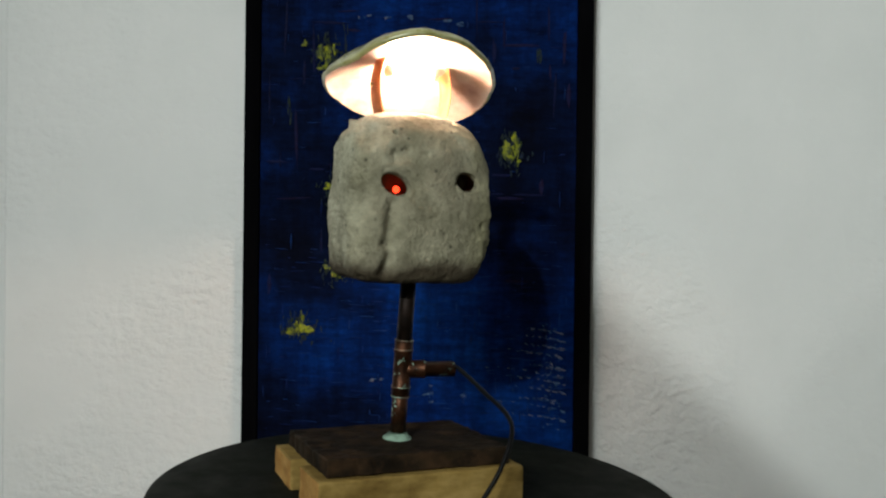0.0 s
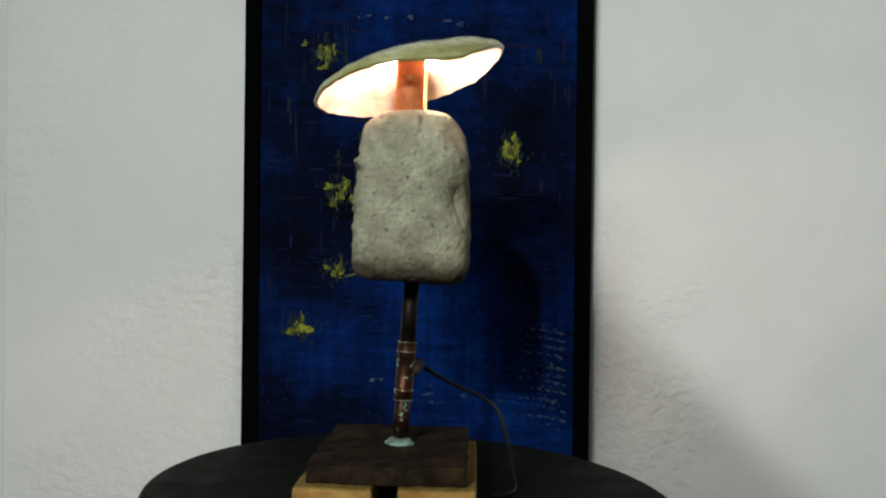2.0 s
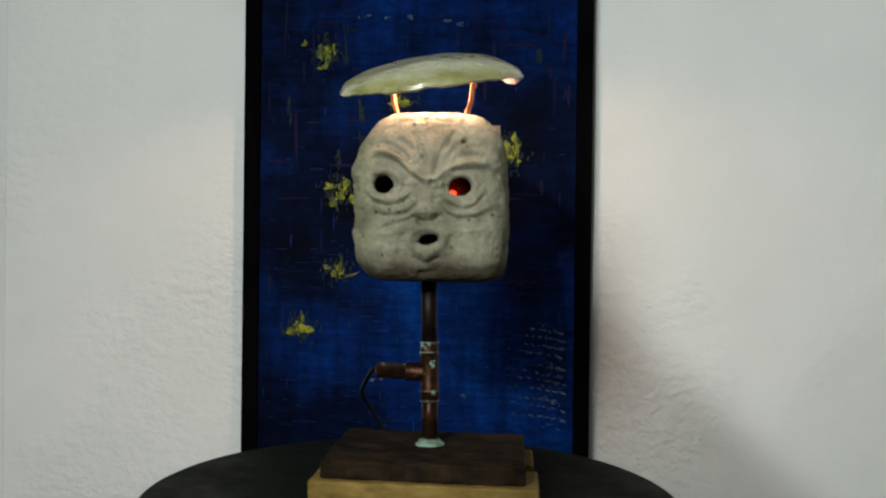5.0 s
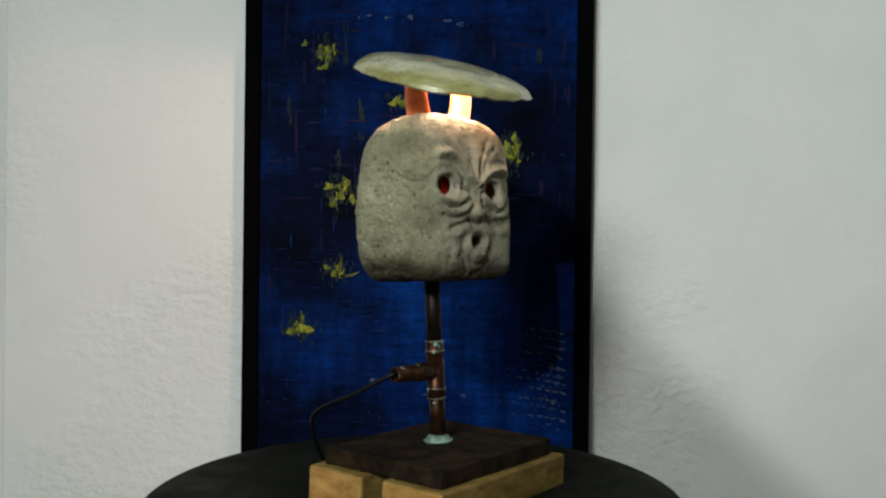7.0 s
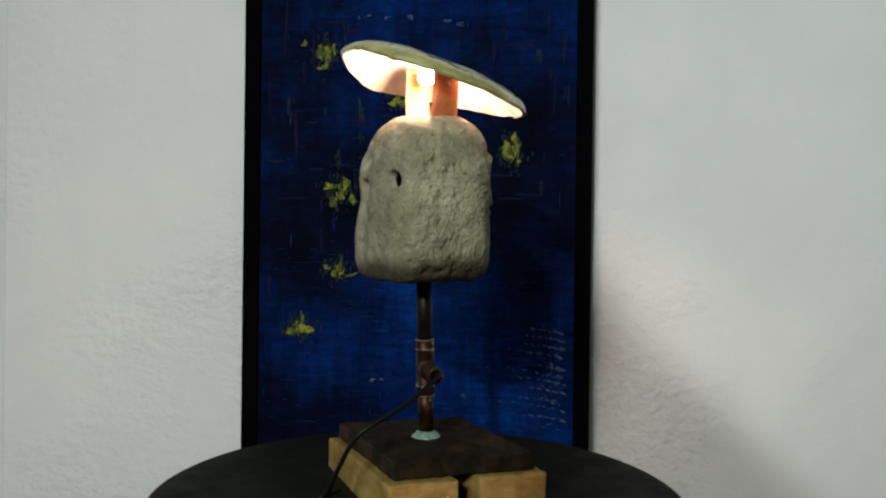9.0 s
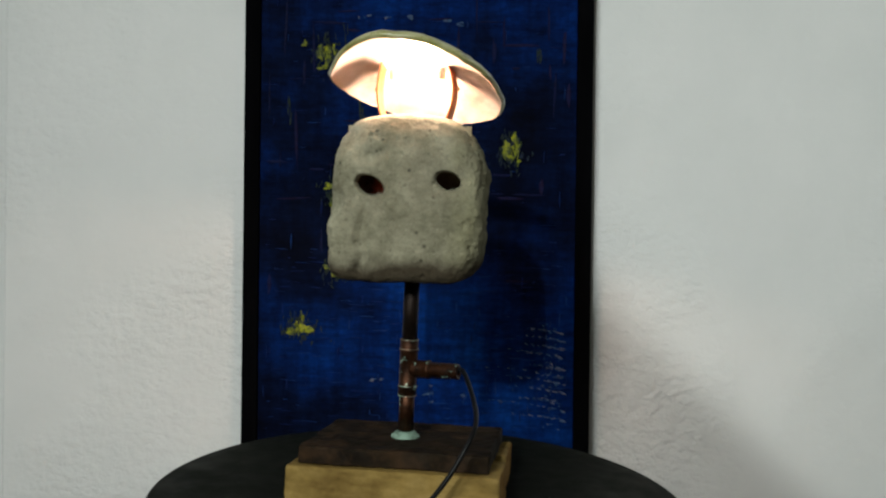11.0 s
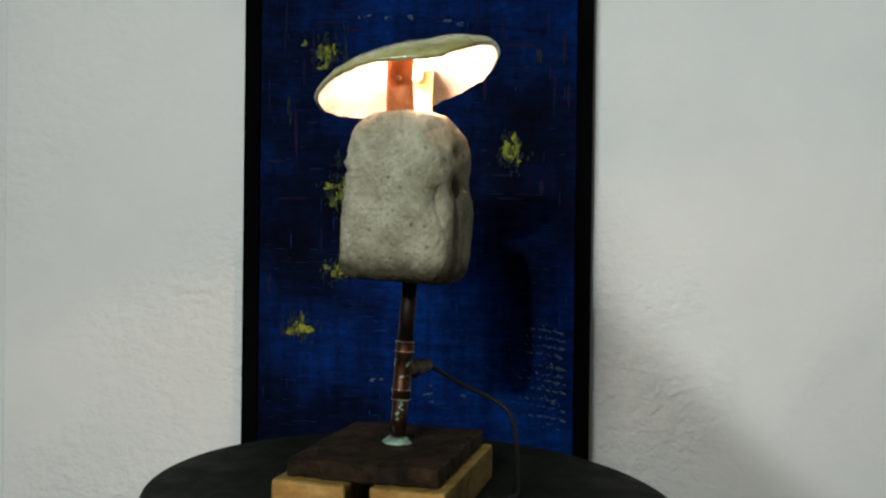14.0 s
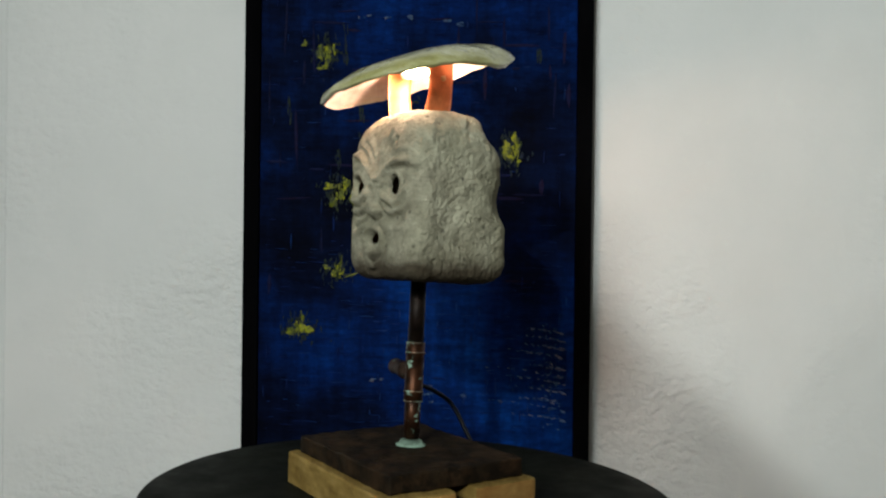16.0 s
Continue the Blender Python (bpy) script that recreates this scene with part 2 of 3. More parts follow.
# ---------------------------------------------------------------- mesh helpers
def finish(name, bm, mat, smooth=False):
    me = bpy.data.meshes.new(name)
    bm.to_mesh(me)
    bm.free()
    for m in mat if isinstance(mat, (list, tuple)) else (mat,):
        me.materials.append(m)
    if smooth:
        me.polygons.foreach_set("use_smooth", [True] * len(me.polygons))
    return me


def part(name, bm, mat, parent, label="", smooth=False):
    ob = new(name, finish(name, bm, mat, smooth))
    ob.parent = parent
    if label:
        tagged(ob, label)
    return ob


def thing(name, label, category, m=None, group="", kind=""):
    ob = tagged(new(name), label, category, group, kind)
    if m is not None:
        ob.matrix_world = m
    return ob


def box(x0, y0, z0, x1, y1, z1, bevel=0.0, seg=2):
    bm = bmesh.new()
    bmesh.ops.create_cube(bm, size=1)
    for v in bm.verts:
        v.co = Vector(((x0 + x1) / 2 + v.co.x * (x1 - x0), (y0 + y1) / 2 + v.co.y * (y1 - y0), (z0 + z1) / 2 + v.co.z * (z1 - z0)))
    if bevel:
        bmesh.ops.bevel(bm, geom=bm.edges[:], offset=bevel, segments=seg, affect="EDGES", profile=0.6)
    return bm


def lathe(profile, a, b, n=28):
    """Profile of (radius, distance along a to b) turned round the line from a to b."""
    a, b = Vector(a), Vector(b)
    q = (b - a).to_track_quat("Z", "Y").to_matrix()
    bm = bmesh.new()
    rings = []
    for r, s in profile:
        rings.append([bm.verts.new(a + q @ Vector((r * math.cos(2 * math.pi * i / n), r * math.sin(2 * math.pi * i / n), s))) for i in range(n)])
    for r0, r1 in zip(rings, rings[1:]):
        for i in range(n):
            bm.faces.new((r0[i], r0[(i + 1) % n], r1[(i + 1) % n], r1[i]))
    bm.faces.new(rings[0][::-1])
    bm.faces.new(rings[-1])
    return bm


def tube(points, radius, n=12, steps=10):
    """A round cord along a smooth line through the points."""
    pts = [Vector(p) for p in points]
    ext = [pts[0] * 2 - pts[1], *pts, pts[-1] * 2 - pts[-2]]
    line = []
    for i in range(1, len(ext) - 2):
        p0, p1, p2, p3 = ext[i - 1:i + 3]
        for k in range(steps):
            t = k / steps
            line.append(0.5 * (2 * p1 + (p2 - p0) * t + (2 * p0 - 5 * p1 + 4 * p2 - p3) * t * t + (3 * p1 - p0 - 3 * p2 + p3) * t ** 3))
    line.append(pts[-1])
    bm = bmesh.new()
    rings, up = [], Vector((0.3, 0.2, 1))
    for i, p in enumerate(line):
        d = (line[min(i + 1, len(line) - 1)] - line[max(i - 1, 0)]).normalized()
        s = d.cross(up).normalized()
        up = s.cross(d).normalized()
        rings.append([bm.verts.new(p + radius * (math.cos(2 * math.pi * k / n) * s + math.sin(2 * math.pi * k / n) * up)) for k in range(n)])
    for r0, r1 in zip(rings, rings[1:]):
        for k in range(n):
            bm.faces.new((r0[k], r0[(k + 1) % n], r1[(k + 1) % n], r1[k]))
    bm.faces.new(rings[0][::-1])
    bm.faces.new(rings[-1])
    bmesh.ops.recalc_face_normals(bm, faces=bm.faces[:])
    return bm


# ---------------------------------------------------------------- room
WALL_Y = 0.50
EDGE_X = -0.738
# outline of the added light blocker behind the camera, x and z
SHADE_WALL = ((-0.341, 0), (-0.341, 1.718), (-0.328, 1.71), (0.15, 1.257), (0.15, 0))
X0, X1, Y0, ROOM_H = -3.2, 1.5, -3.8, 3.3


def structure(name, bm, mat, label, smooth=False):
    return tagged(new(name, finish(name, bm, mat, smooth)), label, name.split("_")[0], kind="structure")


def build_room():
    structure("wall_north", box(EDGE_X, WALL_Y, 0, X1 + 0.15, WALL_Y + 0.35, ROOM_H, 0.006, 3), PLASTER, "uneven white plastered wall behind the painting")
    structure("wall_recess", box(X0, WALL_Y + 0.12, 0, EDGE_X - 0.001, WALL_Y + 0.35, ROOM_H), PLASTER, "white plastered wall set back beside the corner")
    structure("wall_west", box(X0 - 0.15, Y0 - 0.15, 0, X0, WALL_Y + 0.35, ROOM_H), DIM_PAINT, "plain grey-beige painted side wall")
    structure("wall_east", box(X1, Y0 - 0.15, 0, X1 + 0.15, WALL_Y - 0.001, ROOM_H), DIM_PAINT, "plain grey-beige painted side wall")
    structure("floor", box(X0 - 0.15, Y0 - 0.15, -0.1, X1 + 0.15, WALL_Y + 0.35, 0), FLOOR, "brown wooden floor of the room")
    structure("ceiling", box(X0 - 0.15, Y0 - 0.15, ROOM_H, X1 + 0.15, WALL_Y + 0.35, ROOM_H + 0.1), DIM_PAINT, "plain grey-beige painted ceiling")
    # wall behind the camera with a window opening
    wx0, wx1, wz0, wz1 = -1.93, -1.04, 2.05, 3.25
    vx0, vx1, vz0, vz1 = -1.01, -0.83, 2.33, 2.51
    bm = bmesh.new()
    for b in ((X0, 0, wx0, ROOM_H), (wx1, 0, vx0, ROOM_H), (vx1, 0, X1, ROOM_H), (wx0, 0, wx1, wz0), (wx0, wz1, wx1, ROOM_H), (vx0, 0, vx1, vz0), (vx0, vz1, vx1, ROOM_H)):
        piece = box(b[0], Y0 - 0.15, b[1], b[2], Y0, b[3])
        me = bpy.data.meshes.new("piece")
        piece.to_mesh(me)
        piece.free()
        bm.from_mesh(me)
        bpy.data.meshes.remove(me)
    structure("wall_south", bm, DIM_PAINT, "plain grey-beige wall with a window opening")
    w = thing("window_1", "white framed window that lets in daylight", "window", kind="structure")
    f = box(wx0, Y0 - 0.1, wz0, wx1, Y0 - 0.05, wz0 + 0.05, 0.004)
    part("window_sill", f, CEILING, w)
    part("window_frame", box(wx0, Y0 - 0.1, wz1 - 0.05, wx1, Y0 - 0.05, wz1, 0.004), CEILING, w)
    pane = part("pane", box(wx0, Y0 - 0.08, wz0 + 0.05, wx1, Y0 - 0.074, wz1 - 0.05), GLASS, w)
    pane.visible_shadow = False
    # opening and frame added round the small lamp
    w = thing("window_added", "small square window added round the second lamp", "window", kind="structure")
    part("window_frame", box(vx0, Y0 - 0.1, vz0, vx1, Y0 - 0.05, vz0 + 0.012, 0.002), CEILING, w)
    part("window_frame", box(vx0, Y0 - 0.1, vz1 - 0.012, vx1, Y0 - 0.05, vz1, 0.002), CEILING, w)
    pane = part("pane", box(vx0, Y0 - 0.08, vz0 + 0.012, vx1, Y0 - 0.074, vz1 - 0.012), GLASS, w)
    pane.visible_shadow = False
    # added unseen half-height wall; its sloping top casts the diagonal shade right of the painting
    bm = bmesh.new()
    outline = SHADE_WALL
    sides = [[bm.verts.new((x, y, z)) for x, z in outline] for y in (-1.76, -1.66)]
    bm.faces.new(sides[0])
    bm.faces.new(sides[1][::-1])
    for i in range(len(outline)):
        j = (i + 1) % len(outline)
        bm.faces.new((sides[0][j], sides[0][i], sides[1][i], sides[1][j]))
    structure("wall_stair", bm, DIM_PAINT, "added unseen half-height wall with sloping top that casts shade")


# ---------------------------------------------------------------- painting
PX0, PX1, PZ0, PZ1 = -0.3120, 0.2815, 0.62, 1.62
PAINT_Y = 0.468


def dab(bm, x, z, lx, lz, turn, y, ragged=0.35):
    """One raised irregular fleck of paint, its flat side on the canvas."""
    n = 9
    c, s = math.cos(turn), math.sin(turn)
    rim, top = [], []
    for i in range(n):
        a = 2 * math.pi * i / n
        r = 1 + random.uniform(-ragged, ragged)
        px, pz = lx * r * math.cos(a), lz * r * math.sin(a)
        rim.append(bm.verts.new((x + px * c - pz * s, y, z + px * s + pz * c)))
        top.append(bm.verts.new((x + 0.7 * (px * c - pz * s), y - random.uniform(0.0005, 0.0011), z + 0.7 * (px * s + pz * c))))
    for i in range(n):
        j = (i + 1) % n
        bm.faces.new((rim[i], rim[j], top[j], top[i]))
    bm.faces.new(top)


def build_painting():
    p = thing("painting", "tall blue abstract painting with yellow blossoms in black frame", "painting", pose(0, PAINT_Y, 0))
    fw, d = 0.0265, WALL_Y - PAINT_Y
    for x0, z0, x1, z1 in ((PX0, PZ0, PX0 + fw, PZ1), (PX1 - fw, PZ0, PX1, PZ1), (PX0 + fw, PZ0, PX1 - fw, PZ0 + fw), (PX0 + fw, PZ1 - fw, PX1 - fw, PZ1)):
        part("frame_bar", box(x0, -0.006, z0, x1, d - 0.001, z1, 0.002), FRAME, p, "black painted wooden frame bar")
    part("canvas", box(PX0 + fw + 0.001, 0.0, PZ0 + fw + 0.001, PX1 - fw - 0.001, d - 0.004, PZ1 - fw - 0.001), CANVAS, p, "blue brushed canvas")
    rnd = random.Random(5)
    random.seed(11)
    y = -0.0002

    def inside(x, z):
        return PX0 + fw + 0.006 < x < PX1 - fw - 0.006 and PZ0 + fw + 0.01 < z < PZ1 - fw - 0.01

    # dark vertical and horizontal drags
    bm = bmesh.new()
    for _ in range(60):
        x, z = rnd.uniform(PX0 + 0.04, PX1 - 0.04), rnd.uniform(0.95, 1.45)
        tall = rnd.random() < 0.4
        lx, lz = (rnd.uniform(0.001, 0.004), rnd.uniform(0.01, 0.045)) if tall else (rnd.uniform(0.008, 0.03), rnd.uniform(0.0008, 0.003))
        if inside(x, z) and inside(x + lx, z + lz) and inside(x - lx, z - lz):
            dab(bm, x, z, lx, lz, rnd.uniform(-0.05, 0.05), y)
    tagged(part("dark_brushwork", bm, DAB_DARK, p, "near-black dragged brush strokes"), kind="stuff")
    # light blue scrapes
    bm = bmesh.new()
    for _ in range(420):
        x, z = rnd.uniform(PX0 + 0.035, PX1 - 0.035), rnd.choice((rnd.uniform(0.7, 1.05), rnd.uniform(0.7, 1.5)))
        tall = rnd.random() < 0.18
        lx, lz = (rnd.uniform(0.0006, 0.0014), rnd.uniform(0.004, 0.014)) if tall else (rnd.uniform(0.002, 0.016), rnd.uniform(0.0003, 0.0009))
        if inside(x, z) and inside(x + lx, z + lz) and inside(x - lx, z - lz):
            dab(bm, x, z, lx, lz, rnd.uniform(-0.08, 0.03), y - 0.0002)
    # thin drips of thinned paint
    for x, z0, z1 in ((0.067, 0.77, 0.83), (0.108, 0.79, 0.85), (0.150, 0.78, 0.84), (-0.080, 0.79, 0.82), (0.010, 0.76, 0.80), (0.205, 0.83, 0.90)):
        for _ in range(9):
            dab(bm, x + rnd.gauss(0, 0.0022), rnd.uniform(z0, z1), rnd.uniform(0.0005, 0.0011), rnd.uniform(0.002, 0.006), rnd.uniform(-0.08, 0.08), y - 0.0003)
    tagged(part("blue_scraping", bm, DAB_BLUE, p, "light blue scraped paint lines"), kind="stuff")
    # chalky flecks low on the canvas and along its top
    bm = bmesh.new()
    for k in range(11):
        # broken arcs that fall to one side, thicker at their outer end
        z0, run = 0.748 + 0.0145 * k + rnd.uniform(-0.004, 0.004), rnd.uniform(0.07, 0.15) * (1.15 - 0.05 * k)
        for _ in range(46):
            d = rnd.random() ** 1.3
            if math.sin(41 * d + 2.3 * k) < -0.25:
                continue
            x = 0.238 - run * d
            z = z0 + 0.24 * run * d - 0.10 * run * d * d
            w = rnd.uniform(0.4, 1.0) * (1.2 - 0.7 * d)
            dab(bm, x, z + rnd.gauss(0, 0.0012), 0.0050 * w, 0.0010 * w, -0.22 + rnd.uniform(-0.10, 0.10), y - 0.0003)
    for _ in range(60):
        dab(bm, rnd.gauss(0.212, 0.012), rnd.uniform(0.73, 0.91), rnd.uniform(0.0008, 0.003), rnd.uniform(0.0004, 0.0012), rnd.uniform(-0.7, 0.1), y - 0.0003)
    for x, z, r in ((0.01, 0.79, 0.004), (0.01, 0.803, 0.002), (0.065, 0.787, 0.003), (-0.088, 0.812, 0.003), (-0.072, 0.813, 0.003), (0.012, 0.775, 0.002),
                    (-0.033, 1.432, 0.004), (0.03, 1.425, 0.003), (-0.075, 1.43, 0.003), (0.055, 1.42, 0.003), (-0.1, 1.433, 0.0025), (-0.115, 1.43, 0.002)):
        for _ in range(4):
            dab(bm, x + rnd.gauss(0, r), z + rnd.gauss(0, r * 0.5), rnd.uniform(0.4, 1) * r * 1.3, rnd.uniform(0.3, 0.8) * r, rnd.uniform(-0.2, 0.2), y - 0.0003)
    tagged(part("chalky_speckling", bm, DAB_WHITE, p, "chalky white and pink flecks"), kind="stuff")
    # yellow blossoms: upright dabs round a centre, with a few broad bright petals
    petals = {
        (-0.172, 1.368): ((-0.186, 1.372, 0.006, 0.012), (-0.170, 1.360, 0.007, 0.013), (-0.178, 1.345, 0.009, 0.005), (-0.160, 1.374, 0.003, 0.012)),
        (-0.150, 1.134): ((-0.160, 1.115, 0.0075, 0.007), (-0.128, 1.119, 0.006, 0.010), (-0.167, 1.142, 0.010, 0.005), (-0.140, 1.150, 0.006, 0.010), (-0.146, 1.128, 0.004, 0.009)),
        (-0.153, 0.997): ((-0.129, 0.990, 0.016, 0.0022), (-0.145, 1.010, 0.002, 0.015), (-0.156, 0.994, 0.006, 0.006), (-0.170, 1.004, 0.007, 0.003)),
        (-0.215, 0.900): ((-0.212, 0.898, 0.012, 0.009), (-0.209, 0.916, 0.003, 0.014), (-0.226, 0.893, 0.010, 0.006), (-0.199, 0.895, 0.008, 0.008)),
        (0.144, 1.203): ((0.136, 1.208, 0.008, 0.013), (0.153, 1.215, 0.005, 0.013), (0.148, 1.230, 0.004, 0.008), (0.142, 1.193, 0.007, 0.007), (0.156, 1.186, 0.004, 0.006)),
        (-0.045, 1.290): ((-0.054, 1.288, 0.011, 0.007), (-0.036, 1.284, 0.012, 0.008)),
        (-0.210, 1.384): ((-0.210, 1.384, 0.005, 0.003),),
    }
    spread = {1.368: (0.021, 0.026, 70), 1.134: (0.032, 0.032, 90), 0.997: (0.030, 0.022, 50), 0.900: (0.030, 0.022, 70), 1.203: (0.024, 0.034, 90), 1.290: (0.026, 0.016, 30), 1.384: (0.006, 0.004, 5)}
    outer = bmesh.new()
    for (x, z), broad in petals.items():
        rx, rz, k = spread[z]
        bm = bmesh.new()
        for _ in range(int(k * 1.5)):
            gx, gz = rnd.gauss(0, 0.5), rnd.gauss(0, 0.5)
            dull = math.hypot(gx, gz) > rnd.uniform(0.15, 0.6)
            dab(outer if dull else bm, x + rx * gx, z + rz * gz, rnd.uniform(0.0006, 0.0020), rnd.uniform(0.0015, 0.0065), rnd.uniform(-0.35, 0.35), y - (0.0003 if dull else 0.0005), 0.6)
        for px, pz, lx, lz in broad:
            for _ in range(5):
                dab(bm, px + rnd.gauss(0, lx * 0.3), pz + rnd.gauss(0, lz * 0.3), lx * rnd.uniform(0.35, 0.8), lz * rnd.uniform(0.4, 0.8), rnd.uniform(-0.4, 0.4), y - 0.0006, 0.6)
        tagged(part("blossom", bm, DAB_YELLOW, p, "dabbed yellow-green blossom"), kind="stuff")
    # olive streaks dragged downwards beside the blossoms
    bm = outer
    for x, z0, z1 in ((-0.141, 1.35, 1.42), (-0.113, 1.215, 1.30), (-0.111, 1.115, 1.17), (-0.150, 1.17, 1.20), (0.190, 1.36, 1.375), (-0.235, 1.25, 1.29)):
        for _ in range(9):
            dab(bm, x + rnd.gauss(0, 0.003), rnd.uniform(z0, z1), rnd.uniform(0.0006, 0.0022), rnd.uniform(0.004, 0.012), rnd.uniform(-0.06, 0.06), y - 0.0003, 0.5)
    tagged(part("olive_streaking", bm, DAB_OLIVE, p, "olive green vertical drags of paint"), kind="stuff")


# ---------------------------------------------------------------- table
def build_table():
    t = thing("round_table", "round black turning table under the lamp", "table", pose(0, 0, 0))
    c = (0.0034, 0.0041)
    prof = [(0.29, -0.028), (0.3085, -0.026), (0.3125, -0.020), (0.3125, -0.006), (0.3110, -0.0025), (0.3075, -0.0008), (0.29, 0.0), (0.15, 0.0)]
    bm = lathe([(r, TABLE_Z + s) for r, s in prof], (*c, 0), (*c, 1), 96)
    for v in bm.verts:
        # the board sits a little askew on its column
        v.co.z += 0.0017 - 0.0215 * v.co.x + 0.0122 * v.co.y
    part("tabletop", bm, TABLE, t, "matt black round top with rounded rim")
    part("column", lathe([(0.035, 0.03), (0.035, TABLE_Z - 0.024)], (0, 0, 0), (0, 0, 1), 24), FRAME, t)
    part("foot_plate", lathe([(0.22, 0.0), (0.22, 0.012), (0.19, 0.022), (0.04, 0.0305)], (0, 0, 0), (0, 0, 1), 48), FRAME, t)
    return t


# ---------------------------------------------------------------- stone head lamp
YAW = 25.6
LAMP_H = 0.292


def plan(u, v, z):
    """From the base board's own axes to the turntable's axes; heights from eye level to table level."""
    a = radians(YAW)
    return Vector((u * math.cos(a) - v * math.sin(a), u * math.sin(a) + v * math.cos(a), z + LAMP_H))


def turned_box(u0, v0, z0, u1, v1, z1, bevel, seg=3, jitter=0.0):
    bm = box(u0, v0, z0, u1, v1, z1, bevel, seg)
    if jitter:
        bmesh.ops.subdivide_edges(bm, edges=[e for e in bm.edges if e.calc_length() > 0.03], cuts=24, use_grid_fill=True)
    for v in bm.verts:
        if jitter:
            p = v.co.copy()
            v.co += jitter * Vector(noise.noise_vector(p * 30)) + 0.8 * jitter * Vector(noise.noise_vector(p * 95)) + 0.5 * jitter * Vector(noise.noise_vector(p * 210))
        v.co = plan(*v.co)
    return bm


def ridge(U, Z, pts, amp, w):
    """Height of a rounded ridge (or groove) along a line of points."""
    best = np.full(U.shape, 9.0)
    for (a0, b0), (a1, b1) in zip(pts, pts[1:]):
        dx, dz = a1 - a0, b1 - b0
        t = np.clip(((U - a0) * dx + (Z - b0) * dz) / (dx * dx + dz * dz + 1e-12), 0, 1)
        best = np.minimum(best, np.hypot(U - a0 - t * dx, Z - b0 - t * dz))
    return amp * np.exp(-(best / w) ** 2)


def arc(cu, cz, ru, rz, a0, a1, n=10):
    return [(cu + ru * math.cos(radians(a0 + (a1 - a0) * i / n)), cz + rz * math.sin(radians(a0 + (a1 - a0) * i / n))) for i in range(n + 1)]


def hole(U, Z, u, z, ru, rz, depth, edge=0.16):
    q = np.hypot((U - u) / ru, (Z - z) / rz)
    return -depth / (1 + np.exp(np.clip((q - 1) / edge * 2.2, -30, 30)))


STONE_U, STONE_V, STONE_Z = -0.0135, 0.0040, 0.0575


def build_stone():
    """The block: a rounded cuboid with carved hollows and ridges on two sides."""
    n = 150
    A, B, C = 0.0880, 0.0640, 0.0985
    lin = np.tan(np.linspace(-1, 1, n + 1) * math.pi / 4)
    s, t = np.meshgrid(lin, lin, indexing="ij")
    one = np.ones_like(s)
    verts, faces = [], []
    for ax, sg in ((0, 1), (0, -1), (1, 1), (1, -1), (2, 1), (2, -1)):
        p = [None] * 3
        p[ax], p[(ax + 1) % 3], p[(ax + 2) % 3] = sg * one, s * sg, t
        P = np.stack([c.ravel() for c in p], 1)
        e = (6.5 - 2.1 * np.clip(P[:, 2], 0, 1) + 3.0 * np.clip(-P[:, 2], 0, 1) * (1 - 1.3 * np.clip(P[:, 0], 0, 1)))[:, None]
        q = P / (np.abs(P) ** e).sum(1, keepdims=True) ** (1 / e)
        base = len(verts) and sum(len(v) for v in verts)
        verts.append(q)
        i, j = np.meshgrid(np.arange(n), np.arange(n), indexing="ij")
        k = (base + i * (n + 1) + j).ravel()
        faces.append(np.stack([k, k + n + 1, k + n + 2, k + 1], 1))
    q = np.concatenate(verts)
    F = np.concatenate(faces)
    x, y, z = q[:, 0] * A, q[:, 1] * B, q[:, 2] * C
    # shoulders: far side and back round off towards the top; lower part a little fuller
    h = np.clip(q[:, 2], 0, 1)
    x = np.where(x > 0, x * (1 - 0.16 * h ** 2.5), x * (1 - 0.03 * h ** 2))
    y = np.where(y < 0, y * (1 - 0.12 * h ** 3 - 0.11 * np.clip(q[:, 2] + 0.45, 0, 1.3)), y * (1.04 - 0.06 * h ** 3))
    fr = np.clip(q[:, 1], 0, 1) ** 2
    low = np.clip(0.3 - q[:, 2], 0, 1)
    y = y - fr * (0.006 * np.clip(-q[:, 0], 0, 1) ** 5 + (0.012 + 0.008 * low) * np.clip(q[:, 0], 0, 1) ** 4)
    x = x + 0.006 * low * fr * np.clip(-q[:, 0], 0, 1) ** 3
    y = np.where(y < 0, y * (1 - 0.15 * np.clip(q[:, 0], 0, 1) ** 1.5), y)
    side = np.clip(q[:, 0], 0, 1) ** 3
    z = z - 0.010 * side * h - 0.003 * np.clip(-q[:, 0], 0, 1) * h - 0.0028 * h
    nrm = np.stack([np.sign(q[:, i]) * np.abs(q[:, i]) ** 5 / (A, B, C)[i] for i in range(3)], 1)
    nrm /= np.linalg.norm(nrm, axis=1, keepdims=True)
    U, Z = x + STONE_U, z + STONE_Z
    front = np.clip((nrm[:, 1] - 0.5) / 0.4, 0, 1)
    back = np.clip((-nrm[:, 1] - 0.25) / 0.4, 0, 1)
    f = np.zeros(len(x))
    mid = -0.0125
    eyes = ((0.0370, 0.0655), (-0.0492, 0.0630))
    brows = (((0.056, 0.096), (0.046, 0.1020), (0.034, 0.1015), (0.0206, 0.0955), (0.008, 0.084), (-0.006, 0.0735), (-0.015, 0.0690)),
             ((-0.0195, 0.0690), (-0.031, 0.0780), (-0.0446, 0.0855), (-0.062, 0.0890), (-0.080, 0.0875), (-0.097, 0.0820)))
    # each side: lower lid, two folds below it, crease of the cheek
    lids = (((0.055, 0.060), (0.047, 0.0500), (0.034, 0.0465), (0.020, 0.0480), (0.008, 0.055)),
            ((-0.026, 0.055), (-0.036, 0.0480), (-0.053, 0.0415), (-0.066, 0.0465), (-0.075, 0.058)))
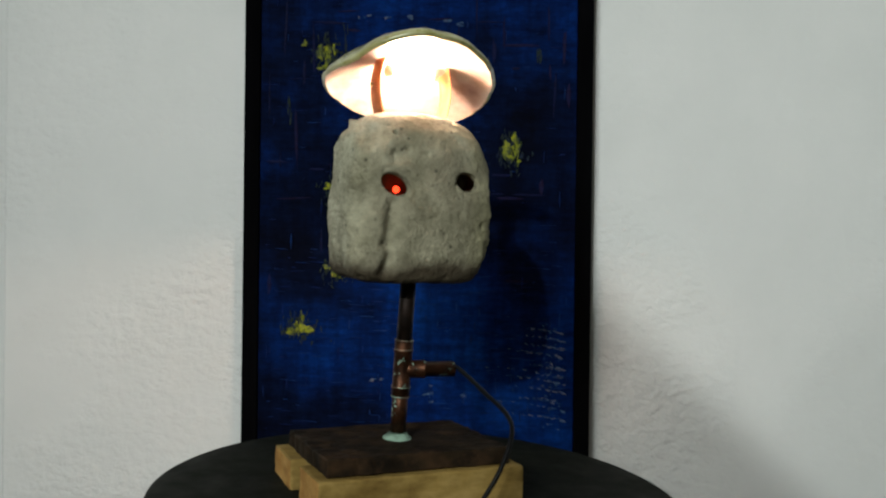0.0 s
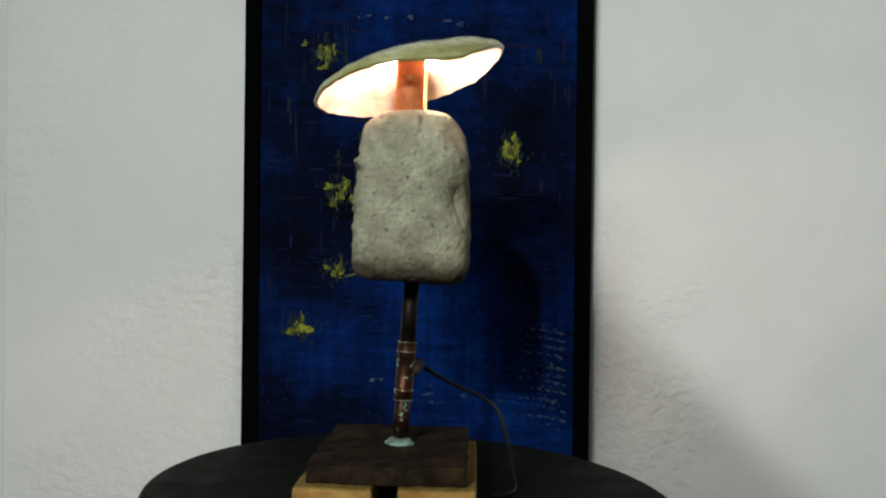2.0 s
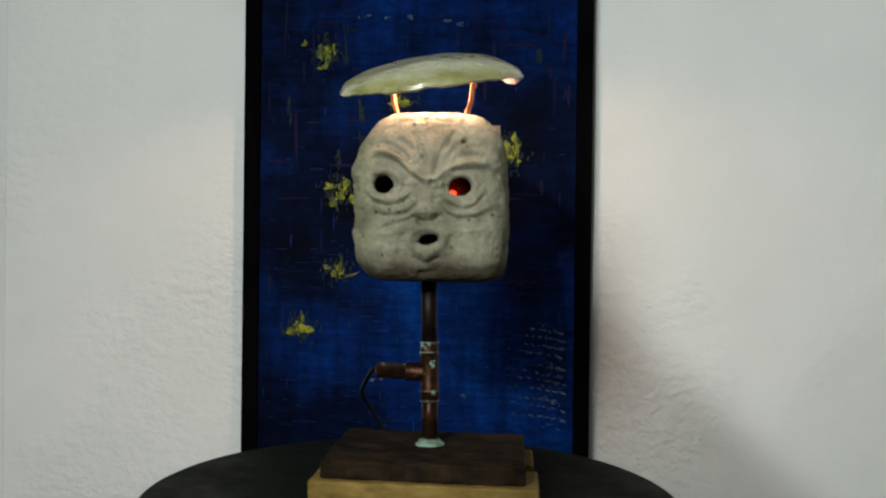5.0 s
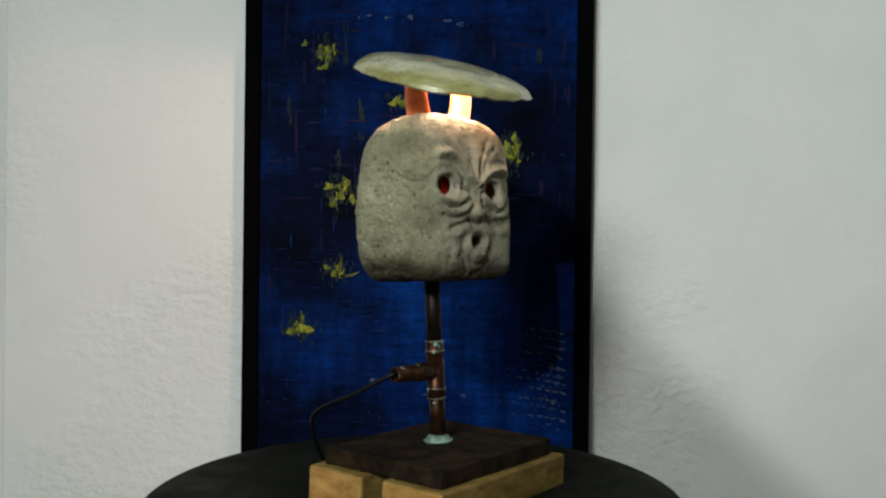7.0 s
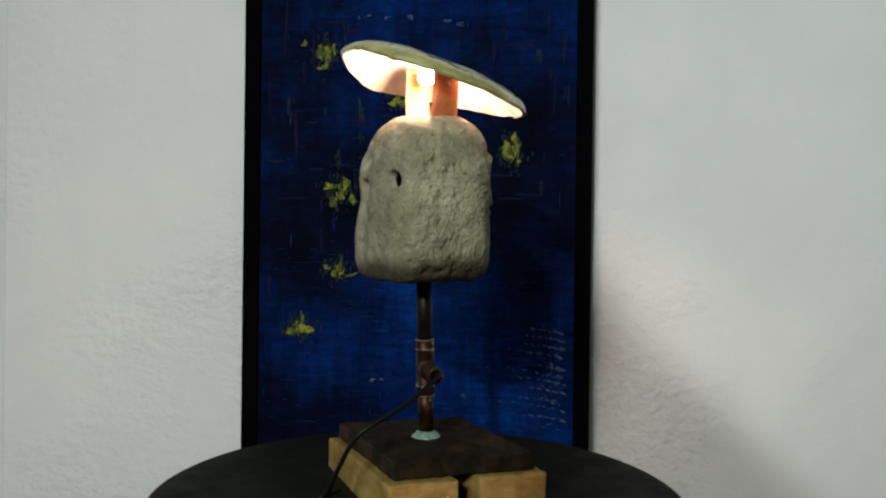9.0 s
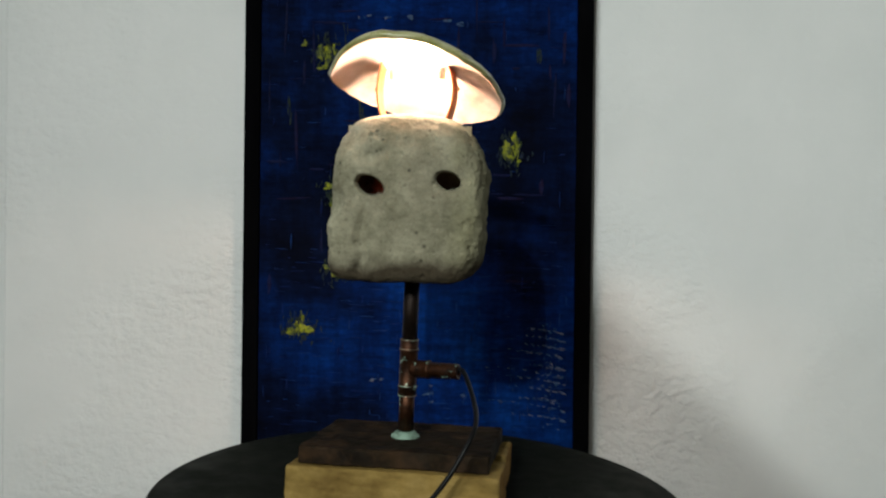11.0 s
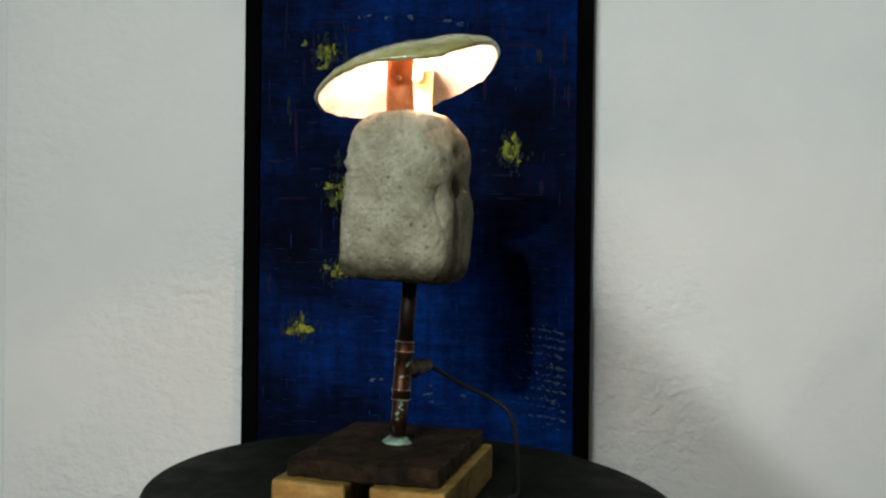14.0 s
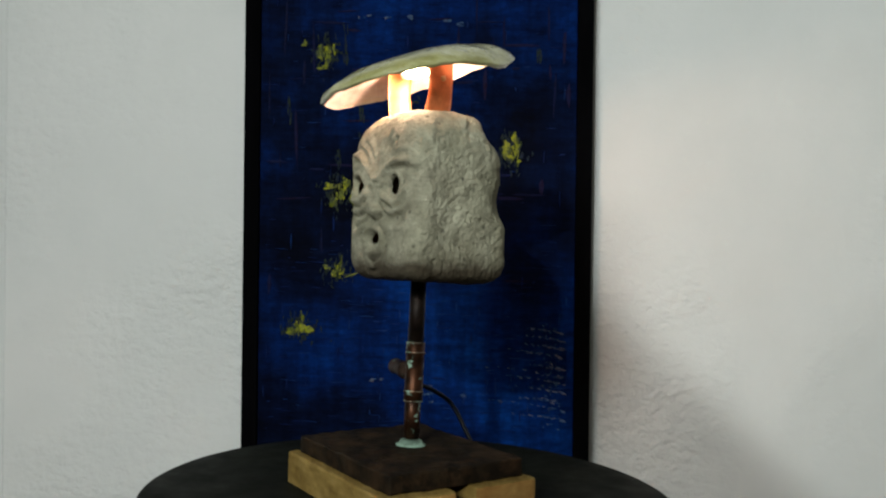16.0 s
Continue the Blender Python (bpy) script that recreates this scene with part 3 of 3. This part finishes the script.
    folds = (((0.044, 0.0385), (0.030, 0.0350), (0.012, 0.0375), (-0.001, 0.046)),
             ((-0.026, 0.0475), (-0.036, 0.0375), (-0.047, 0.0330), (-0.070, 0.0350), (-0.086, 0.0420), (-0.098, 0.049)))
    creases = (((0.034, 0.0165), (0.026, 0.0190), (0.018, 0.0215), (0.006, 0.0250)),
               ((-0.032, 0.0285), (-0.043, 0.0235), (-0.055, 0.0215), (-0.075, 0.0240)))
    for (e, ez), sgn, brow, lid, fold, crease in zip(eyes, (1, -1), brows, lids, folds, creases):
        q2 = ((U - e) / 0.024) ** 2 + ((Z - ez) / 0.018) ** 2
        f -= 0.0030 * np.exp(-q2 ** 1.5)
        f += ridge(U, Z, arc(e - sgn * 0.001, ez - 0.001, 0.0192, 0.0155, 0, 360, 28), 0.0034, 0.0030)
        f += ridge(U, Z, brow, 0.0052, 0.0034)
        f += ridge(U, Z, [(a, b - 0.0078) for a, b in brow[1:]], -0.0030, 0.0034)
        f += ridge(U, Z, [(a, b + 0.0085) for a, b in brow[:5] if b > 0.08], -0.0020, 0.0034)
        f += ridge(U, Z, lid, 0.0044, 0.0036)
        f += ridge(U, Z, [(a, b - 0.0062) for a, b in lid], -0.0026, 0.0026)
        f += ridge(U, Z, fold, 0.0036, 0.0034)
        f += ridge(U, Z, [(a, b - 0.0062) for a, b in fold], -0.0026, 0.0028)
        f += ridge(U, Z, crease, -0.0036, 0.0032)
        f += ridge(U, Z, [(a, b - 0.0075) for a, b in crease], 0.0028, 0.0048)
        # inner corner of the eye runs down beside the nose
        f += ridge(U, Z, [(e - sgn * 0.018, ez - 0.001), (mid + sgn * 0.010, ez - 0.006), (mid + sgn * 0.009, ez - 0.020)], -0.0026, 0.0034)
        # leaf-shaped furrows on the forehead
        f += ridge(U, Z, [(-0.0170 + sgn * 0.004, 0.076), (-0.0180 + sgn * 0.010, 0.100), (-0.0190 + sgn * 0.022, 0.121)], -0.0026, 0.0034)
        f += ridge(U, Z, [(-0.0180 + sgn * 0.014, 0.088), (-0.0190 + sgn * 0.024, 0.106), (-0.019 + sgn * 0.036, 0.114)], -0.0018, 0.0030)
    f += ridge(U, Z, [(-0.0175, 0.078), (-0.0180, 0.118)], 0.0014, 0.0040)
    f += ridge(U, Z, [(mid - 0.003, 0.062), (mid, 0.040)], 0.0030, 0.0058)
    f += ridge(U, Z, [(mid - 0.006, 0.0345), (mid + 0.006, 0.0345)], 0.0068, 0.0066)
    for nu, nz in ((0.0010, 0.0285), (-0.0250, 0.0295)):
        f += ridge(U, Z, [(nu, nz), (nu * 0.7 + mid * 0.3, nz - 0.0015)], -0.0060, 0.0034)
    f += ridge(U, Z, [(mid - 0.009, 0.0245), (mid + 0.009, 0.0245)], -0.0042, 0.0030)
    # pursed mouth: lips round a slanting opening, tongue-like lower lip, dent in the chin
    f += ridge(U, Z, arc(-0.0140, 0.0030, 0.0190, 0.0130, 0, 360, 24), 0.0044, 0.0038)
    f += ridge(U, Z, [(-0.019, -0.0125), (-0.0135, -0.0155), (-0.008, -0.0125)], 0.0062, 0.0052)
    f += ridge(U, Z, [(-0.026, -0.0170), (-0.013, -0.0232), (0.000, -0.0170)], -0.0032, 0.0030)
    f += ridge(U, Z, [(-0.018, -0.0330), (-0.006, -0.0345)], -0.0034, 0.0034)
    f += ridge(U, Z, [(-0.040, 0.004), (-0.036, -0.016), (-0.026, -0.032)], -0.0016, 0.0050)
    f += ridge(U, Z, [(0.014, 0.006), (0.012, -0.014), (0.004, -0.030)], -0.0016, 0.0050)
    f *= 0.79 * np.clip((U + 0.098) / 0.030, 0, 1) * np.clip((0.064 - U) / 0.022, 0, 1)
    f = np.where(f > 0, 1.1 * f, 1.55 * f) - 0.0012 * np.exp(-((U - mid) / 0.060) ** 4 - ((Z - 0.04) / 0.070) ** 4)
    slant = Z + 0.14 * (U + 0.0146)
    bore = front * (hole(U, Z, *eyes[0], 0.0122, 0.0104, 0.009, 0.04) + hole(U, Z, *eyes[1], 0.0130, 0.0106, 0.009, 0.04) + hole(U, slant, -0.0146, 0.0042, 0.0118, 0.0066, 0.009, 0.04))
    f += hole(U, Z, -0.0530, 0.1123, 0.0030, 0.0030, 0.008)
    f += hole(U, Z, -0.0181, 0.0668, 0.0030, 0.0026, 0.006)
    bore -= np.clip(back * 3, 0, 1) * (hole(U, Z + 0.25 * (U + 0.0516), -0.0516, 0.0690, 0.0172, 0.0118, 0.009, 0.04) + hole(U, Z + 0.15 * (U - 0.0376), 0.0376, 0.0760, 0.0150, 0.0108, 0.009, 0.04))
    b = ridge(U, Z, [(-0.0540, 0.047), (-0.0580, 0.022), (-0.0592, 0.003)], -0.0080, 0.0078)
    b += ridge(U, Z, [(-0.0570, -0.013), (-0.0615, -0.030)], -0.0085, 0.0075)
    b += ridge(U, Z, [(-0.052, 0.101), (-0.041, 0.106)], -0.0065, 0.0085)
    b += hole(U, Z, -0.0516, 0.0690, 0.0235, 0.0180, 0.0045, 0.35) + hole(U, Z, 0.0376, 0.0760, 0.0205, 0.0165, 0.0040, 0.35)
    b += hole(U, Z, -0.0530, 0.1275, 0.0024, 0.0024, 0.006) + hole(U, Z, 0.022, 0.0735, 0.0018, 0.0018, 0.005) + hole(U, Z, -0.066, 0.004, 0.002, 0.002, 0.005)
    d = f * front + b * back
    # broken notches along the rear corner
    V = y + STONE_V
    for u, v, zz, r, dep in ((-0.101, -0.054, 0.050, 0.020, 0.015), (-0.099, -0.050, 0.135, 0.026, 0.017), (-0.101, 0.0, 0.150, 0.016, 0.005), (-0.1, -0.052, 0.085, 0.014, 0.004), (0.07, -0.02, -0.035, 0.016, 0.004)):
        d -= dep * np.exp(-(((U - u) ** 2 + (V - v) ** 2 + (Z - zz) ** 2) / r ** 2) ** 1.3)
    # scattered chips and pits
    rnd = random.Random(3)
    for _ in range(110):
        k = rnd.randrange(len(x))
        r = rnd.uniform(0.0014, 0.0042)
        d -= rnd.uniform(0.5, 0.9) * r * np.exp(-(((x - x[k]) ** 2 + (y - y[k]) ** 2 + (z - z[k]) ** 2) / r ** 2))
    # long shallow hollow down the broken side, just behind the carved edge
    d -= 0.0075 * np.clip(-nrm[:, 0], 0, 1) ** 1.5 * np.exp(-((V - 0.026 - 0.06 * (Z - 0.06)) / 0.021) ** 2) * (0.75 + 0.25 * np.sin(Z * 60))
    calm = 1 - 0.6 * np.clip(np.abs(bore) / 0.009, 0, 1)
    pos = np.stack([x, y, z], 1)
    rough = np.empty(len(x))
    for i, c in enumerate(pos):
        c = Vector(c)
        rough[i] = 0.0042 * noise.noise(c * 22) + 0.0024 * noise.noise(c * 61 + Vector((5, 1, 2))) + 0.0011 * noise.noise(c * 150) + 0.0013 * noise.noise(c * 330)
    sidew = 0.55 + 0.38 * np.clip(-nrm[:, 0], 0, 1) ** 2 + 0.55 * np.clip(nrm[:, 0], 0, 1) ** 2
    pos = pos + nrm * (d + rough * calm * sidew)[:, None]
    # bores open into the hollowed inside
    bore = np.maximum(bore, -0.0040)
    pos[:, 1] += bore
    F = F[((np.abs(bore) / np.where(bore < 0, 0.0036, 0.0080))[F].min(1) < 1)]
    me = bpy.data.meshes.new("stone_block")
    me.from_pydata(pos.tolist(), [], F.tolist())
    bm = bmesh.new()
    bm.from_mesh(me)
    bmesh.ops.remove_doubles(bm, verts=bm.verts[:], dist=1e-5)
    bmesh.ops.recalc_face_normals(bm, faces=bm.faces[:])
    # web of stone left standing between the two hollows
    web = box(-0.078, -0.002, -0.088, 0.070, 0.003, 0.084)
    web.to_mesh(me)
    web.free()
    bm.from_mesh(me)
    bpy.data.meshes.remove(me)
    return bm


SHELL_C = Vector((-0.018, 0.014, 0.2024 + LAMP_H))
SHELL_TILT, SHELL_HIGH = 18.0, -86.0


def shell_sheet(offset, flip, curve):
    """One skin of the domed oval shell, high side along +x of its own axes."""
    bm = bmesh.new()
    nr, na = 22, 72
    a, b, dome = 0.1120, 0.0985, 0.0240
    rings = []
    for i in range(nr + 1):
        r = math.sin(0.5 * math.pi * i / nr)
        ring = []
        for k in range(na):
            th = 2 * math.pi * k / na
            rad = 1 + 0.014 * math.sin(3 * th + 0.6) + 0.010 * math.sin(5 * th + 2) + 0.005 * math.sin(13 * th)
            x, y = a * rad * r * math.cos(th), b * rad * r * math.sin(th)
            z = dome * (1 - r ** 2.2) ** 0.55 if curve > 4 else dome * (1 - r ** curve) + 0.0016 * math.sin(9 * r + 2 * math.cos(th)) * r * (1 - 0.4 * r)
            turn = (th + radians(39) + math.pi) % (2 * math.pi) - math.pi
            z -= 0.017 * math.exp(-(turn / radians(34)) ** 2) * r ** 5
            z += r ** 3 * 0.0024 * noise.noise(Vector((x * 75, y * 75, 4.0)))
            z += 0.0022 * noise.noise(Vector((x * 26, y * 26, 1.0))) + 0.002 * r * r * math.sin(2 * th + 0.8)
            ring.append(bm.verts.new((x * (1 + offset * 4 * r), y * (1 + offset * 4 * r), z + offset * (1 - 0.1 * r))))
            if i == 0:
                break
        rings.append(ring)
    for k in range(na):
        bm.faces.new((rings[0][0], rings[1][k], rings[1][(k + 1) % na]))
    for r0, r1 in zip(rings[1:], rings[2:]):
        for k in range(na):
            bm.faces.new((r0[k], r1[k], r1[(k + 1) % na], r0[(k + 1) % na]))
    if flip:
        bmesh.ops.reverse_faces(bm, faces=bm.faces[:])
    m = Matrix.Translation(SHELL_C) @ pose(0, 0, 0, 0, 0, SHELL_HIGH) @ pose(0, 0, 0, 0, -SHELL_TILT, 0) @ Matrix.Translation((0, 0, -0.012))
    bmesh.ops.transform(bm, matrix=m, verts=bm.verts[:])
    return bm, [v.co.copy() for v in rings[-1]]


def copper_strip(foot, head, facing, width):
    """A bent copper strip that stands on the stone and holds the shade: waisted, bowed, with a small foot."""
    bm = bmesh.new()
    out = Vector((math.cos(radians(facing)), math.sin(radians(facing)), 0))
    across = Vector((-out.y, out.x, 0))
    n, mth = 14, 8
    th = 0.0014
    rows = []
    for i in range(-3, n + 1):
        t = max(0, i / n)
        c = Vector(foot).lerp(Vector(head), t)
        c += out * (0.0075 * math.sin(math.pi * t) ** 0.8)
        if i < 0:
            c += -out * (0.004 * -i) + Vector((0, 0, 0.0002 * -i))
        w = width * (1 - 0.10 * math.sin(math.pi * t) ** 1.5)
        curl = 0.0035
        row = [[], []]
        for j in range(mth + 1):
            q = j / mth * 2 - 1
            for k in (0, 1):
                row[k].append(bm.verts.new(c + across * (q * w / 2) + out * (-curl * q * q + th * k)))
        rows.append(row)
    for r0, r1 in zip(rows, rows[1:]):
        for j in range(mth):
            bm.faces.new((r0[1][j], r0[1][j + 1], r1[1][j + 1], r1[1][j]))
            bm.faces.new((r0[0][j + 1], r0[0][j], r1[0][j], r1[0][j + 1]))
        for j, k in ((0, 0), (mth, 1)):
            a, b = (1, 0) if k else (0, 1)
            bm.faces.new((r0[a][j], r0[b][j], r1[b][j], r1[a][j]))
    for r in (rows[0], rows[-1]):
        for j in range(mth):
            bm.faces.new((r[0][j], r[0][j + 1], r[1][j + 1], r[1][j]))
    bmesh.ops.recalc_face_normals(bm, faces=bm.faces[:])
    return bm


def build_lamp():
    lamp = thing("table_lamp", "lit lamp of carved grey stone on copper pipe, shell shade", "lamp", pose(0, 0, TABLE_Z))
    # wooden base: dark board on two pale battens
    def batten(v0, v1, u0, u1):
        bm = turned_box(u0, v0, -LAMP_H - 0.004, u1, v1, -0.2515, 0.0035, 3, 0.0008)
        ob = part("batten", bm, (BATTEN, BATTEN_END), lamp, "pale sawn wooden batten")
        a = plan(1, 0, 0) - plan(0, 0, 0)
        for p in ob.data.polygons:
            if abs(p.normal.dot(a)) > 0.8:
                p.material_index = 1
    batten(-0.071, 0.0105, -0.138, 0.106)
    batten(0.0365, 0.119, -0.142, 0.103)
    part("base_board", turned_box(-0.127, -0.060, -0.2512, 0.092, 0.1085, -0.2312, 0.0028, 3, 0.0012), BOARD, lamp, "dark stained worn wooden board")
    # copper pipe stem, leaning slightly
    foot = Vector((-0.0240, 0.0092, -0.2309 + LAMP_H))
    tip = foot + Vector((0.0523, -0.0319, 1.0)) * 0.205
    def on(zz):
        return foot.lerp(tip, (zz + LAMP_H - foot.z) / (tip.z - foot.z))
    ax = (tip - foot).normalized()
    part("foot_flange", lathe([(0.0172, 0.0), (0.0175, 0.0018), (0.0145, 0.0030), (0.0125, 0.0062), (0.0112, 0.0072), (0.0105, 0.0074)], foot, tip), VERDIGRIS, lamp, "verdigris-green flange at the pipe's foot", True)
    a, b = on(-0.222), on(-0.166)
    L = (b - a).length
    part("lower_pipe", lathe([(0.0092, 0), (0.0092, L)], a, b), PIPE, lamp, "brown copper pipe with green specks", True)
    a, b = on(-0.181), on(-0.113)
    L = (b - a).length
    part("tee_fitting", lathe([(0.0093, 0), (0.0108, 0.0006), (0.0108, 0.010), (0.0116, 0.0112), (0.0116, 0.0128), (0.0106, 0.014), (0.0106, L - 0.014), (0.0116, L - 0.0128), (0.0116, L - 0.0112), (0.0108, L - 0.01), (0.0108, L - 0.0006), (0.0093, L)], a, b), PIPE, lamp, "soldered copper tee fitting", True)
    for zz in (-0.1805, -0.1690, -0.1245, -0.1135):
        c = on(zz)
        part("solder_ring", lathe([(0.0090, 0.0), (0.0112, 0.0003), (0.0116, 0.0008), (0.0112, 0.0013), (0.0090, 0.0016)], c, c + ax), SOLDER, lamp, "thin pale ring of solder", True)
    t0 = on(-0.1475)
    t1 = Vector((0.0415, 0.0243, -0.1478 + LAMP_H))
    L = (t1 - t0).length
    part("side_branch", lathe([(0.0092, 0.0), (0.0106, 0.008), (0.0106, 0.024), (0.0112, 0.025), (0.0112, 0.027), (0.0092, 0.028), (0.0092, L - 0.0005), (0.0086, L), (0.0060, L), (0.0060, L - 0.006)], t0, t1), PIPE, lamp, "short horizontal copper branch", True)
    a, b = on(-0.116), on(-0.036)
    part("upper_pipe", lathe([(0.0092, 0), (0.0092, (b - a).length)], a, b), PIPE_DARK, lamp, "dark oxidised copper pipe", True)
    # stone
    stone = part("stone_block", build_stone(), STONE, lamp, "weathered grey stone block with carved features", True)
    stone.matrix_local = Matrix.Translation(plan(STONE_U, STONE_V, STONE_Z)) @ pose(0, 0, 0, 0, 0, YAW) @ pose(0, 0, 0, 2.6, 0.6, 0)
    # red light inside the bores
    for u, v, z in ((-0.0375, -0.016, 0.0640), (-0.0374, 0.012, 0.0605)):
        c = plan(u, v, z)
        part("red_light", lathe([(0.001, 0), (0.003, 0.0008), (0.0042, 0.003), (0.003, 0.005), (0.001, 0.006)], c, c + (plan(0, 1, 0) - plan(0, 0, 0))), RED, lamp, "small red light inside the stone", True)
    # copper strips with screws
    zt = 0.148 + LAMP_H
    pa, pb = Vector((-0.0500, -0.0100, zt - 0.004)), Vector((0.0180, 0.0245, zt - 0.003))
    face = math.degrees(math.atan2(pb.y - pa.y, pb.x - pa.x))
    for base, way, top in ((pa, face + 180, 0.217), (pb, face, 0.212)):
        strip = part("copper_strip", copper_strip(base, (base.x + 0.004 * math.cos(radians(way)), base.y + 0.004 * math.sin(radians(way)), top + LAMP_H), way, 0.034), COPPER, lamp, "bent orange copper strip holding the shade", True)
        o = Vector((math.cos(radians(way)), math.sin(radians(way)), 0))
        c = Vector((base.x, base.y, 0.187 + LAMP_H)) + o * 0.0106
        part("screw", lathe([(0.0032, 0), (0.0032, 0.0012), (0.0022, 0.0024), (0.0006, 0.0028)], c, c + o, 14), SCREW, strip, "small round-headed screw", True)
    # bulb between the strips
    m = (pa + pb) / 2
    d = Vector((pb.x - pa.x, pb.y - pa.y, 0)).normalized()
    m.z = 0.205 + LAMP_H
    part("bulb", lathe([(0.003, 0.0), (0.0065, 0.002), (0.0085, 0.007), (0.0090, 0.013), (0.0090, 0.033), (0.0085, 0.039), (0.0065, 0.044), (0.003, 0.046)], m - d * 0.023, m, 24), BULB, lamp, "glowing frosted bulb", True)
    for s in (1, -1):
        part("lamp_holder", lathe([(0.0065, 0.0), (0.0075, 0.001), (0.0075, 0.0085), (0.004, 0.0095)], m + d * s * 0.033, m + d * s * 0.02, 20), CERAMIC, lamp, "cream ceramic lamp holder", True)
    # shell shade
    outer, rim_o = shell_sheet(0.0052, False, 4.4)
    inner, rim_i = shell_sheet(0.0, True, 3.0)
    # the outer skin rolls round the rim to meet the lining
    outer.verts.ensure_lookup_table()
    ring = outer.verts[-len(rim_o):]
    mid_o = sum(rim_o, Vector()) / len(rim_o)
    for k in (0.3, 0.65, 1.0):
        nxt = []
        for co, ci in zip(rim_o, rim_i):
            out = (co - mid_o).normalized()
            nxt.append(outer.verts.new(co.lerp(ci, k) + out * 0.0032 * math.sin(math.pi * k)))
        for a in range(len(nxt)):
            b = (a + 1) % len(nxt)
            outer.faces.new((ring[a], nxt[a], nxt[b], ring[b]))
        ring = nxt
    shade = part("shell_shade", outer, SHELL, lamp, "greenish pearly shell used as shade", True)
    part("shell_lining", inner, NACRE, shade, "milky mother-of-pearl inner face", True)
    # flex
    pts = [t1 - (t1 - t0).normalized() * 0.004, t1 + (t1 - t0).normalized() * 0.006]
    pts += [Vector(p) + Vector((0, 0, LAMP_H)) for p in ((0.081, -0.004, -0.173), (0.104, -0.034, -0.190), (0.110, -0.056, -0.207), (0.099, -0.074, -0.240), (0.081, -0.088, -0.270), (0.066, -0.099, -0.287), (0.042, -0.101, -0.2885), (0.016, -0.089, -0.2885))]
    part("flex", tube(pts, 0.0027), RUBBER, lamp, "black rubber-covered flex", True)
    return lamp


build_room()
build_painting()
round_table = build_table()
table_lamp = build_lamp()

TURN = [(0, -2.5), (0.5, 14.7), (1, 31.1), (1.5, 47.2), (2, 62.4), (2.5, 77.5), (3, 92.4), (3.5, 107), (4, 121.4), (4.8, 144.1), (5.6, 166.4), (6.5, 192), (7, 206.8), (7.5, 222.7), (8, 237.9), (8.5, 252.4), (9, 266.2),
        (9.8, 289.8), (10.6, 313.4), (11.5, 339.8), (12, 354), (12.5, 368.4), (13, 383.2), (13.5, 397), (14, 409.8), (14.5, 422), (15, 433.6), (15.5, 445.3), (16, 457.2)]


# the turning axis leans slightly to one side
AXIS = Matrix.Translation((0, 0, TABLE_Z)) @ pose(0, 0, 0, 0, 0.55, 0) @ Matrix.Translation((0, 0, -TABLE_Z))

TABLE_AXIS = Matrix.Translation((0, 0, TABLE_Z)) @ pose(0, 0, 0, 0.96, 1.11, 0) @ Matrix.Translation((0, 0, -TABLE_Z))


def motions():
    walk(round_table, [(t, TABLE_AXIS @ pose(0, 0, 0, 0, 0, a)) for t, a in TURN])
    walk(table_lamp, [(t, AXIS @ pose(0, 0, TABLE_Z, 0, 0, a)) for t, a in TURN])


motions()
